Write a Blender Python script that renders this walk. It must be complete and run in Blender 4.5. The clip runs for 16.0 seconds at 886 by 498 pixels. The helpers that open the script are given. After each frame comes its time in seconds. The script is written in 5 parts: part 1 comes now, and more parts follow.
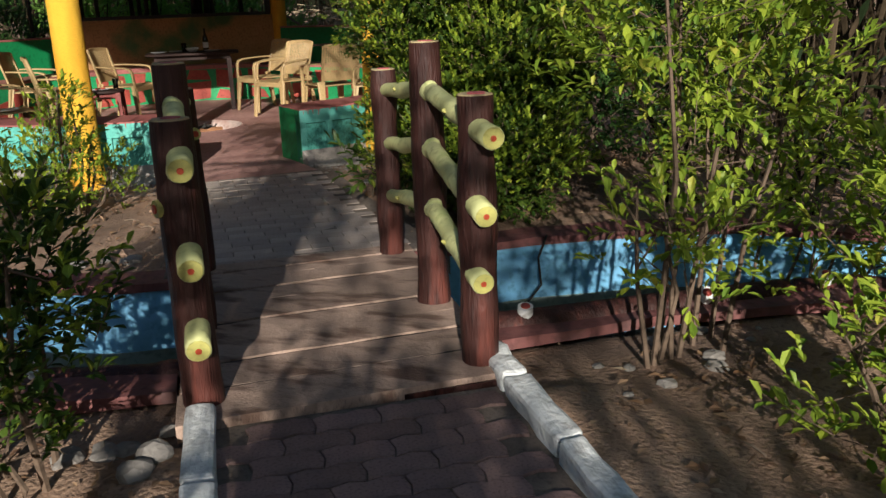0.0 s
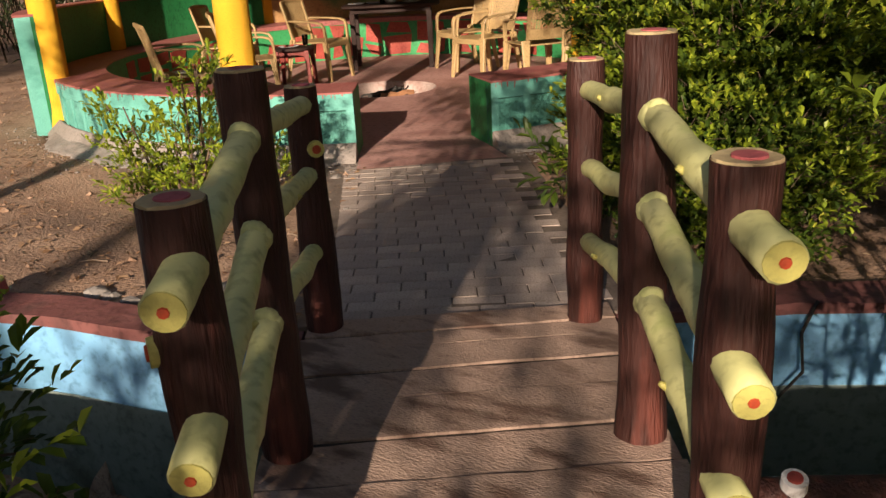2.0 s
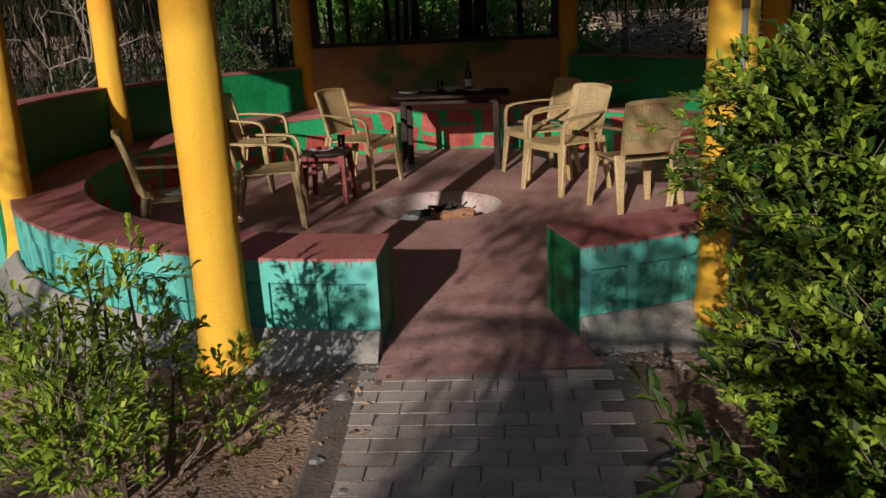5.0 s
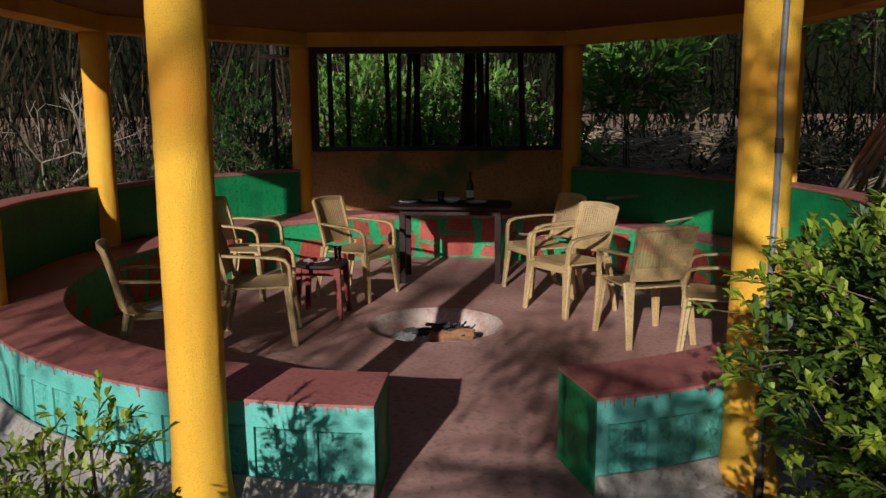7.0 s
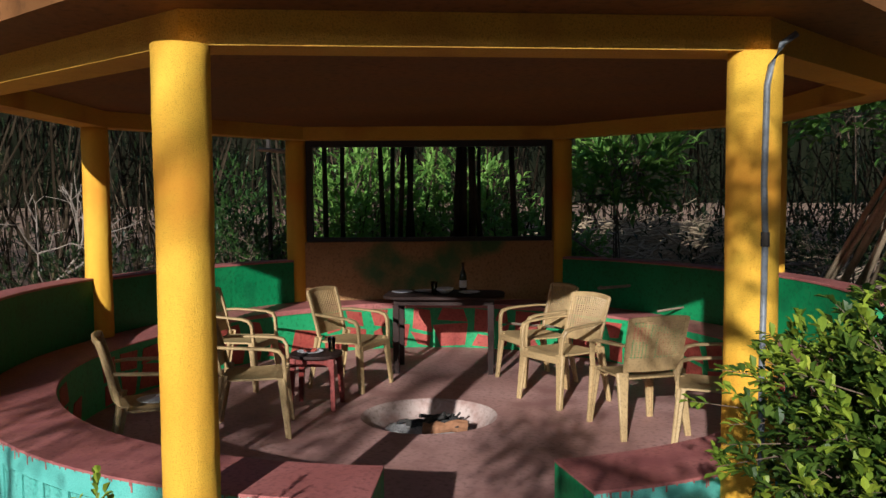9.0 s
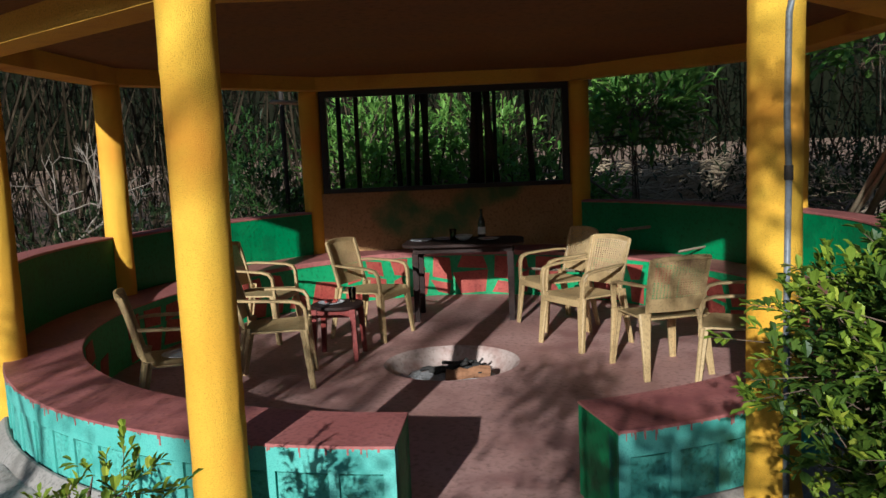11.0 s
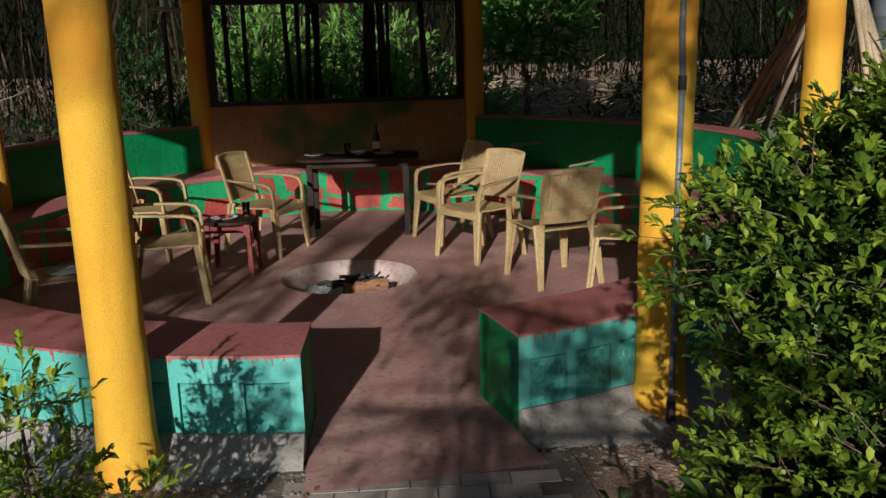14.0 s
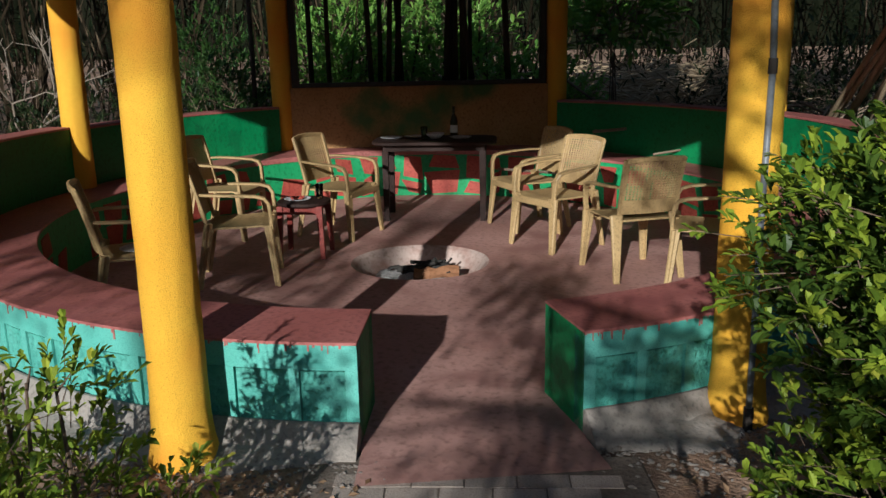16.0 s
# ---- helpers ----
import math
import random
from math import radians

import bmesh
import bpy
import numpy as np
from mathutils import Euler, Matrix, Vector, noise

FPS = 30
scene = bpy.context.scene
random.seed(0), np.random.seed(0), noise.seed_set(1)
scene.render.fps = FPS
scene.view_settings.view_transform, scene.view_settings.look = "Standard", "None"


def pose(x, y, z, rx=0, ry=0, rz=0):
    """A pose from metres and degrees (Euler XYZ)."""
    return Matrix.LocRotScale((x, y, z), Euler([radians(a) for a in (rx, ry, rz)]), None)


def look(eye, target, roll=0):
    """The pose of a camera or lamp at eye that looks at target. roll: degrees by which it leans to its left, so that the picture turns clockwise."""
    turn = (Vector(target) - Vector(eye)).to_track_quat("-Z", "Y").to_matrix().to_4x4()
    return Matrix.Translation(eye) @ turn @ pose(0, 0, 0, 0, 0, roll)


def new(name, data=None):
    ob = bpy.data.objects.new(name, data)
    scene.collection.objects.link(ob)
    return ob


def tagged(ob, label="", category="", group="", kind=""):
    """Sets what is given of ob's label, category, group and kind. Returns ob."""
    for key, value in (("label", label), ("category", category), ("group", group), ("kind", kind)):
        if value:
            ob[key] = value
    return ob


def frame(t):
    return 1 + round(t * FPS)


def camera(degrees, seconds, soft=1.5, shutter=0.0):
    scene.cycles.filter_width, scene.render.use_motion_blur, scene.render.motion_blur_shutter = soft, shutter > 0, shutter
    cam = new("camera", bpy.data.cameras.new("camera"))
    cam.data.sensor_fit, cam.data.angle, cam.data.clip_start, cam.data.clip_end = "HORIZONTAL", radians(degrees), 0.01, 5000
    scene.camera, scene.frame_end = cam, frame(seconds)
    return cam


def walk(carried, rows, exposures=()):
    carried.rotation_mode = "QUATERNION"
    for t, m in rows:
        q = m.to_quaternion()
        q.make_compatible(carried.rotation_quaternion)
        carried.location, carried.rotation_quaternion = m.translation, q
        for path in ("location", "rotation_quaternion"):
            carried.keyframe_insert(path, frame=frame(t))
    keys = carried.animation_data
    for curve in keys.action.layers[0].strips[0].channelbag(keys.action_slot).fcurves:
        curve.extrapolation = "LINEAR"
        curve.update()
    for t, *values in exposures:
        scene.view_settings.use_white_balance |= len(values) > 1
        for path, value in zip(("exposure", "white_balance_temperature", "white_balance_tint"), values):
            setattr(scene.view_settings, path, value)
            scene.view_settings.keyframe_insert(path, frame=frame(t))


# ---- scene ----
cam = camera(54.9, 16.0)
EXPOSURES = [(0.0, 0.46, 5950, 6), (0.6, 0.38, 6250, 8), (1.2, 0.55, 6600, 12), (1.6, 0.62, 6700, 13), (2.0, 0.68, 7300, 18), (2.6, 0.64, 7300, 18), (3.0, 0.56, 6350, 12), (3.7, 0.24, 6050, 9), (6.0, 0.0, 5700, 8), (8.2, 0.0, 5700, 8), (9.4, 0.65, 5250, 8), (10.3, 1.25, 4700, 8), (10.6, 1.02, 4750, 8), (11.0, 0.30, 5250, 3), (11.4, -0.04, 5600, 4), (12.5, -0.04, 5600, 4), (16.0, 0.12, 5500, 4)]
PATH = [
    (0, (1.178, 3.871, 1.276), (0.626, 5.71, 0.717), -2.0),
    (0.5, (1.102, 4.189, 1.305), (0.361, 5.942, 0.689), -3.0),
    (1, (1.042, 4.509, 1.305), (0.128, 6.181, 0.696), -2.8),
    (1.5, (0.953, 4.844, 1.31), (-0.043, 6.463, 0.688), -2.5),
    (2, (0.781, 5.118, 1.331), (-0.205, 6.726, 0.666), -3.1),
    (2.5, (0.649, 5.411, 1.333), (-0.418, 6.961, 0.655), -3.7),
    (3, (0.524, 5.643, 1.344), (-0.652, 7.116, 0.675), -4.2),
    (3.5, (0.277, 5.889, 1.367), (-0.893, 7.407, 0.798), -3.5),
    (3.7, (0.19, 6.004, 1.385), (-0.956, 7.56, 0.869), -3.1),
    (5.8, (-0.393, 7.11, 1.639), (-1.525, 8.663, 1.085), -2.3),
    (6, (-0.416, 7.104, 1.659), (-1.561, 8.663, 1.149), -2.0),
    (6.5, (-0.489, 7.121, 1.694), (-1.634, 8.717, 1.32), -1.3),
    (7, (-0.508, 7.111, 1.698), (-1.637, 8.727, 1.36), -0.3),
    (7.5, (-0.495, 7.087, 1.709), (-1.617, 8.715, 1.409), -0.6),
    (8, (-0.486, 7.071, 1.717), (-1.598, 8.715, 1.472), -0.7),
    (8.2, (-0.486, 7.061, 1.725), (-1.592, 8.715, 1.532), -0.4),
    (10.3, (-0.494, 7.045, 1.727), (-1.661, 8.667, 1.621), -1.1),
    (10.5, (-0.503, 7.059, 1.722), (-1.675, 8.673, 1.571), -1.4),
    (11, (-0.503, 7.084, 1.707), (-1.66, 8.695, 1.456), -2.4),
    (11.5, (-0.493, 7.084, 1.681), (-1.612, 8.708, 1.351), -2.7),
    (12, (-0.492, 7.091, 1.665), (-1.557, 8.735, 1.262), -2.7),
    (12.5, (-0.494, 7.091, 1.657), (-1.522, 8.745, 1.205), -2.3),
    (13, (-0.493, 7.088, 1.663), (-1.506, 8.751, 1.207), -2.1),
    (13.5, (-0.51, 7.057, 1.671), (-1.49, 8.745, 1.234), -2.0),
    (14, (-0.551, 7.038, 1.661), (-1.476, 8.755, 1.217), -1.5),
    (14.5, (-0.563, 7.031, 1.653), (-1.448, 8.763, 1.189), -0.9),
    (15, (-0.566, 7.057, 1.651), (-1.469, 8.779, 1.183), -1.0),
    (15.5, (-0.571, 7.136, 1.65), (-1.577, 8.803, 1.193), -1.1),
    (16, (-0.557, 7.215, 1.639), (-1.646, 8.824, 1.165), -1.1),
]
walk(cam, [(t, look(eye, target, roll)) for t, eye, target, roll in PATH], EXPOSURES)

# ---- daylight: a low sun over the trees behind the walker ----
SUN = Vector((0.30, -0.90, 0.327)).normalized()
world = bpy.data.worlds.new("sky")
scene.world = world
world.use_nodes = True
wn = world.node_tree.nodes
sky = wn.new("ShaderNodeTexSky")
sky.sky_type, sky.sun_disc = "NISHITA", False
sky.sun_elevation, sky.sun_rotation = math.asin(SUN.z), math.atan2(SUN.x, SUN.y)
world.node_tree.links.new(sky.outputs[0], wn["Background"].inputs[0])
wn["Background"].inputs[1].default_value = 0.064
sun = new("sun", bpy.data.lights.new("sun", "SUN"))
sun.data.energy, sun.data.angle, sun.data.color = 5.0, radians(0.6), (1.0, 0.89, 0.76)
sun.matrix_world = look(SUN * 60, (0, 0, 0))


# ---- materials ----
def mat(name, c1, c2, scale=4.0, rough=0.7, bump=0.25, fine=60.0, c3=None, c3_scale=1.2, c3_at=0.62, vary=0.0, stretch=(1, 1, 1), spec=0.35, bump_dist=0.01, soft3=0.08):
    """Two colours mixed by a broad and a fine noise, an optional third one in patches, and a relief."""
    m = bpy.data.materials.new(name)
    m.use_nodes = True
    n, l = m.node_tree.nodes, m.node_tree.links
    b = n["Principled BSDF"]
    geo = n.new("ShaderNodeTexCoord")
    mp = n.new("ShaderNodeMapping")
    mp.inputs["Scale"].default_value = stretch
    l.new(geo.outputs["Object"], mp.inputs[0])

    def noise_tex(sc, det=4.0):
        t = n.new("ShaderNodeTexNoise")
        t.inputs["Scale"].default_value, t.inputs["Detail"].default_value = sc, det
        l.new(mp.outputs[0], t.inputs["Vector"])
        return t

    def mix(a, bb, f, kind="MIX"):
        x = n.new("ShaderNodeMix")
        x.data_type, x.blend_type = "RGBA", kind
        for sock, v in ((x.inputs[6], a), (x.inputs[7], bb), (x.inputs[0], f)):
            if isinstance(v, (tuple, float)):
                sock.default_value = (*v, 1) if isinstance(v, tuple) else v
            else:
                l.new(v, sock)
        return x.outputs[2]

    def ramp(v, lo, hi):
        r = n.new("ShaderNodeMapRange")
        r.inputs["From Min"].default_value, r.inputs["From Max"].default_value = lo, hi
        l.new(v, r.inputs[0])
        return r.outputs[0]

    big, small = noise_tex(scale), noise_tex(fine, 6.0)
    col = mix(c1, c2, ramp(big.outputs[0], 0.32, 0.68))
    col = mix(col, tuple(x * 0.62 for x in c1), ramp(small.outputs[0], 0.5, 0.75))
    if c3:
        col = mix(col, c3, ramp(noise_tex(c3_scale, 5.0).outputs[0], c3_at - soft3, c3_at + soft3))
    if vary:
        info = n.new("ShaderNodeObjectInfo")
        hsv = n.new("ShaderNodeHueSaturation")
        l.new(ramp(info.outputs["Random"], 0, 1), hsv.inputs["Value"])
        hsv.inputs["Value"].default_value = 1
        r = n.new("ShaderNodeMapRange")
        r.inputs["To Min"].default_value, r.inputs["To Max"].default_value = 1 - vary, 1 + vary
        l.new(info.outputs["Random"], r.inputs[0])
        l.new(r.outputs[0], hsv.inputs["Value"])
        l.new(col, hsv.inputs["Color"])
        col = hsv.outputs[0]
    l.new(col, b.inputs["Base Color"])
    b.inputs["Specular IOR Level"].default_value = spec
    rr = n.new("ShaderNodeMapRange")
    rr.inputs["To Min"].default_value, rr.inputs["To Max"].default_value = max(0.05, rough - 0.12), min(1, rough + 0.12)
    l.new(big.outputs[0], rr.inputs[0])
    l.new(rr.outputs[0], b.inputs["Roughness"])
    if bump:
        h = n.new("ShaderNodeMath")
        h.operation = "ADD"
        l.new(big.outputs[0], h.inputs[0])
        l.new(small.outputs[0], h.inputs[1])
        bp = n.new("ShaderNodeBump")
        bp.inputs["Strength"].default_value, bp.inputs["Distance"].default_value = bump, bump_dist
        l.new(h.outputs[0], bp.inputs["Height"])
        l.new(bp.outputs[0], b.inputs["Normal"])
    return m


def leaf_mat(name, c1, c2, dry=None, translucent=0.35):
    """Leaves: each its own tint, partly letting light through."""
    m = bpy.data.materials.new(name)
    m.use_nodes = True
    n, l = m.node_tree.nodes, m.node_tree.links
    b, out = n["Principled BSDF"], n["Material Output"]
    geo = n.new("ShaderNodeNewGeometry")
    r = n.new("ShaderNodeValToRGB")
    r.color_ramp.elements[0].color, r.color_ramp.elements[1].color = (*c1, 1), (*c2, 1)
    if dry:
        e = r.color_ramp.elements.new(0.94)
        e.color = (*c2, 1)
        r.color_ramp.elements[-1].color = (*dry, 1)
    l.new(geo.outputs["Random Per Island"], r.inputs[0])
    l.new(r.outputs[0], b.inputs["Base Color"])
    b.inputs["Roughness"].default_value = 0.45
    b.inputs["Specular IOR Level"].default_value = 0.3
    t = n.new("ShaderNodeBsdfTranslucent")
    l.new(r.outputs[0], t.inputs[0])
    mx = n.new("ShaderNodeMixShader")
    mx.inputs[0].default_value = translucent
    l.new(b.outputs[0], mx.inputs[1])
    l.new(t.outputs[0], mx.inputs[2])
    l.new(mx.outputs[0], out.inputs[0])
    return m


SOIL = mat("soil", (0.26, 0.158, 0.102), (0.44, 0.295, 0.20), 1.9, 0.95, 0.7, 55, (0.15, 0.098, 0.07), 0.8, 0.57, bump_dist=0.02)
PLANK = mat("deck_plank", (0.34, 0.235, 0.18), (0.44, 0.315, 0.245), 3.0, 0.8, 0.6, 45, (0.14, 0.085, 0.062), 3, 0.57, vary=0.12, stretch=(1.5, 4, 1))
# Reddish patches stand in for sunlit spots on the near-black logs.
BARK = mat("log_brown", (0.034, 0.012, 0.0095), (0.062, 0.021, 0.016), 3.0, 0.55, 0.9, 16, (0.20, 0.055, 0.038), 2.0, 0.64, stretch=(6, 6, 0.8))
HEART = mat("faded_heartwood", (0.50, 0.115, 0.125), (0.40, 0.10, 0.10), 14, 0.7, 0.3)
LOGTOP = mat("log_cut", (0.52, 0.42, 0.22), (0.42, 0.31, 0.17), 9, 0.7, 0.3, 60, (0.26, 0.15, 0.10), 12, 0.62)
RAIL = mat("rail_paint", (0.58, 0.58, 0.24), (0.68, 0.67, 0.33), 4, 0.5, 0.2, 30, (0.44, 0.49, 0.17), 5, 0.65)
RAILEND = mat("rail_end_paint", (0.60, 0.56, 0.17), (0.53, 0.48, 0.14), 20, 0.5, 0.3)
REDDOT = mat("red_dot_paint", (0.60, 0.10, 0.04), (0.50, 0.07, 0.03), 30, 0.5, 0.1)
WHITE = mat("whitewash", (0.78, 0.78, 0.76), (0.68, 0.68, 0.66), 9, 0.8, 0.6, 50, (0.30, 0.27, 0.24), 12, 0.68)
JOINTDARK = mat("joint_dirt", (0.035, 0.025, 0.020), (0.06, 0.045, 0.036), 12, 0.95, 0.4, 80)
PAVER = mat("paver_grey", (0.37, 0.30, 0.255), (0.47, 0.39, 0.335), 5, 0.85, 0.4, 90, (0.26, 0.205, 0.17), 2.2, 0.58, vary=0.14)
PAVERRED = mat("paver_pink", (0.24, 0.15, 0.13), (0.32, 0.205, 0.18), 5, 0.85, 0.4, 90, (0.14, 0.095, 0.085), 3, 0.58, vary=0.18)
JOINT = mat("joint_sand", (0.13, 0.10, 0.08), (0.20, 0.16, 0.13), 8, 0.95, 0.4)
FLOOR = mat("red_oxide_floor", (0.40, 0.215, 0.18), (0.50, 0.29, 0.25), 1.3, 0.65, 0.25, 26, (0.30, 0.15, 0.13), 2.0, 0.59)
GRAVEL = mat("clods", (0.17, 0.145, 0.125), (0.27, 0.235, 0.205), 12, 0.95, 0.5)
PITDUST = mat("ash_dusted_cement", (0.43, 0.31, 0.265), (0.54, 0.43, 0.38), 3, 0.8, 0.3, 30, (0.34, 0.20, 0.165), 4, 0.60)
SEATRED = mat("red_oxide_seat", (0.36, 0.12, 0.105), (0.43, 0.16, 0.14), 2.2, 0.55, 0.2, 40, (0.28, 0.09, 0.085), 3, 0.62)
TEAL = mat("teal_paint", (0.11, 0.43, 0.35), (0.17, 0.52, 0.44), 1.7, 0.62, 0.6, 150, (0.07, 0.30, 0.25), 3, 0.64, stretch=(1, 1, 2), bump_dist=0.006)
TEALROUGH = mat("rough_teal_paint", (0.10, 0.40, 0.32), (0.15, 0.48, 0.40), 6, 0.65, 1.0, 45, (0.065, 0.28, 0.23), 4, 0.62, bump_dist=0.02)
TEALDK = mat("teal_joint", (0.035, 0.17, 0.14), (0.05, 0.22, 0.18), 3, 0.7, 0.3)
GREENWALL = mat("green_wall_paint", (0.03, 0.30, 0.10), (0.04, 0.36, 0.13), 2.0, 0.55, 0.3, 30)
DKGREEN = mat("green_paint", (0.012, 0.19, 0.06), (0.018, 0.24, 0.075), 2.0, 0.55, 0.3, 30, (0.01, 0.13, 0.045), 3, 0.66)
PATCH = mat("red_patch_paint", (0.36, 0.06, 0.045), (0.42, 0.09, 0.06), 8, 0.6, 0.4, 40)
YELLOW = mat("yellow_plaster", (0.80, 0.40, 0.032), (0.83, 0.52, 0.052), 1.6, 0.8, 0.6, 230, (0.80, 0.32, 0.028), 1.3, 0.57, bump_dist=0.013, spec=0.2)
OCHRE = mat("ochre_plaster", (0.30, 0.155, 0.055), (0.38, 0.21, 0.085), 3, 0.75, 0.4, 40, (0.07, 0.13, 0.045), 1.1, 0.60, soft3=0.05)
# Ochre darkened so the colour holds the shade under the roof.
CEIL = mat("shaded_ceiling_ochre", (0.17, 0.068, 0.016), (0.22, 0.09, 0.022), 1.5, 0.8, 0.4, 20)
BEAM = mat("beam_ochre", (0.70, 0.37, 0.040), (0.76, 0.44, 0.052), 2, 0.75, 0.7, 120, (0.52, 0.24, 0.03), 1.5, 0.6)
CEMENT = mat("bare_cement", (0.27, 0.235, 0.205), (0.34, 0.30, 0.265), 3, 0.9, 0.5, 50, (0.20, 0.175, 0.15), 5, 0.62)
BLUE = mat("blue_paint", (0.17, 0.42, 0.66), (0.24, 0.50, 0.72), 3, 0.5, 0.3, 30, (0.12, 0.30, 0.42), 2.2, 0.62)
ALGAE = mat("algae_wall", (0.17, 0.215, 0.19), (0.25, 0.295, 0.255), 3, 0.6, 0.4, 30, (0.08, 0.095, 0.07), 3, 0.60)
CAP = mat("maroon_kerb", (0.16, 0.06, 0.055), (0.22, 0.085, 0.075), 3, 0.7, 0.5, 30, (0.10, 0.05, 0.045), 5, 0.6)
CHAIR = mat("beige_plastic", (0.42, 0.285, 0.13), (0.47, 0.33, 0.155), 5, 0.45, 0.08, 60, (0.33, 0.22, 0.105), 6, 0.66, spec=0.4)
CHAIRDK = mat("brown_plastic", (0.20, 0.14, 0.085), (0.24, 0.17, 0.10), 5, 0.42, 0.08, 60, spec=0.5)
DARKWOOD = mat("dark_wood", (0.022, 0.012, 0.010), (0.040, 0.020, 0.015), 5, 0.6, 0.3, 40, stretch=(1, 6, 1), spec=0.2)
REDWOOD = mat("red_wood", (0.17, 0.024, 0.017), (0.22, 0.035, 0.025), 5, 0.45, 0.2, 40)
POLE = mat("dark_pole", (0.025, 0.02, 0.017), (0.05, 0.04, 0.032), 4, 0.8, 0.5, 25, stretch=(3, 3, 0.4))
FRAME = mat("window_frame_metal", (0.022, 0.022, 0.024), (0.035, 0.034, 0.034), 5, 0.6, 0.3)
PIPE = mat("grey_conduit", (0.16, 0.17, 0.18), (0.20, 0.21, 0.22), 5, 0.4, 0.1)
ASH = mat("ash", (0.62, 0.60, 0.58), (0.40, 0.38, 0.37), 14, 0.95, 1.0, 60, (0.05, 0.045, 0.04), 9, 0.60, bump_dist=0.02)
CHAR = mat("charred_wood", (0.02, 0.018, 0.016), (0.05, 0.045, 0.04), 20, 0.85, 0.8)
FIREWOOD = mat("burnt_log", (0.34, 0.16, 0.075), (0.25, 0.12, 0.06), 8, 0.85, 0.6, 40)
TWIG = mat("twig", (0.20, 0.145, 0.10), (0.28, 0.21, 0.15), 4, 0.9, 0.3)
BARE = mat("pale_bark", (0.26, 0.21, 0.165), (0.34, 0.28, 0.225), 5, 0.85, 0.3)
STEM = mat("stem", (0.11, 0.075, 0.05), (0.16, 0.11, 0.075), 5, 0.9, 0.5, 30)
# Culm colour is darkened to stand for the shade under tall trees.
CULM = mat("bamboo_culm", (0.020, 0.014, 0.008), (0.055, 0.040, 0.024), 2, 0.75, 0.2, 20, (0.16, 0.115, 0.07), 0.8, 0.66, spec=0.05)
STRAW = mat("dry_straw", (0.42, 0.31, 0.19), (0.52, 0.40, 0.26), 5, 0.9, 0.3)
STEEL = mat("steel", (0.62, 0.62, 0.63), (0.55, 0.55, 0.56), 5, 0.3, 0.05)
CERAMIC = mat("white_ceramic", (0.75, 0.74, 0.70), (0.70, 0.69, 0.66), 5, 0.25, 0.0)
STONE = mat("stone", (0.20, 0.18, 0.16), (0.30, 0.27, 0.24), 5, 0.9, 0.6, 30)
# LEAF is darkened to hold the hedge's inner shade.
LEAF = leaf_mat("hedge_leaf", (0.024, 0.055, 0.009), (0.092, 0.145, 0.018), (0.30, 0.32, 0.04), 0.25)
# LEAFY and LEAFTIP hold sunlight in their colour, for leaves meant to look lit.
LEAFY = leaf_mat("yellow_green_leaf", (0.13, 0.22, 0.024), (0.41, 0.49, 0.05), (0.54, 0.50, 0.08))
LEAFTIP = leaf_mat("sunlit_leaf", (0.105, 0.178, 0.019), (0.32, 0.395, 0.034), (0.46, 0.46, 0.06), 0.3)
LEAFDK = leaf_mat("dark_leaf", (0.03, 0.075, 0.02), (0.07, 0.14, 0.03))
# Thicket leaves carry the thicket's shade in their dark colour.
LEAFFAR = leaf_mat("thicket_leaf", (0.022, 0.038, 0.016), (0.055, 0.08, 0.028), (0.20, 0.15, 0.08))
LEAFLIT = leaf_mat("creeper_leaf", (0.12, 0.27, 0.05), (0.28, 0.46, 0.09))
LITTER = leaf_mat("leaf_litter", (0.16, 0.085, 0.045), (0.34, 0.22, 0.13), (0.45, 0.34, 0.22), 0.1)
# Near-black, so the colour itself holds the shade of the far woods.
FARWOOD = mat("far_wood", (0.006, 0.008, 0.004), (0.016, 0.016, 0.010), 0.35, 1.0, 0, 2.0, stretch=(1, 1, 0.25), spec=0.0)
GLASS = bpy.data.materials.new("clear_glass")
GLASS.use_nodes = True
GLASS.node_tree.nodes["Principled BSDF"].inputs["Transmission Weight"].default_value = 1.0
GLASS.node_tree.nodes["Principled BSDF"].inputs["Roughness"].default_value = 0.05
BOTTLE = mat("bottle_glass", (0.03, 0.03, 0.015), (0.04, 0.035, 0.02), 5, 0.12, 0.0, spec=0.6)


# ---- building helpers ----
def mesh(name, bm, material, smooth=False):
    me = bpy.data.meshes.new(name)
    bm.normal_update()
    bm.to_mesh(me)
    bm.free()
    for mm in material if isinstance(material, (list, tuple)) else (material,):
        me.materials.append(mm)
    if smooth:
        me.polygons.foreach_set("use_smooth", [True] * len(me.polygons))
    return me


def thing(name, at, label, category, group="", kind="", turn=0.0):
    ob = tagged(new(name), label, category, group, kind)
    ob.matrix_basis = pose(*at, 0, 0, turn)
    return ob


def part(name, bm, material, parent, label="", smooth=False):
    ob = new(name, mesh(name, bm, material, smooth))
    ob.parent = parent
    return tagged(ob, label)


def single(name, bm, material, label, category, group="", kind="", smooth=False):
    return tagged(new(name, mesh(name, bm, material, smooth)), label, category, group, kind)


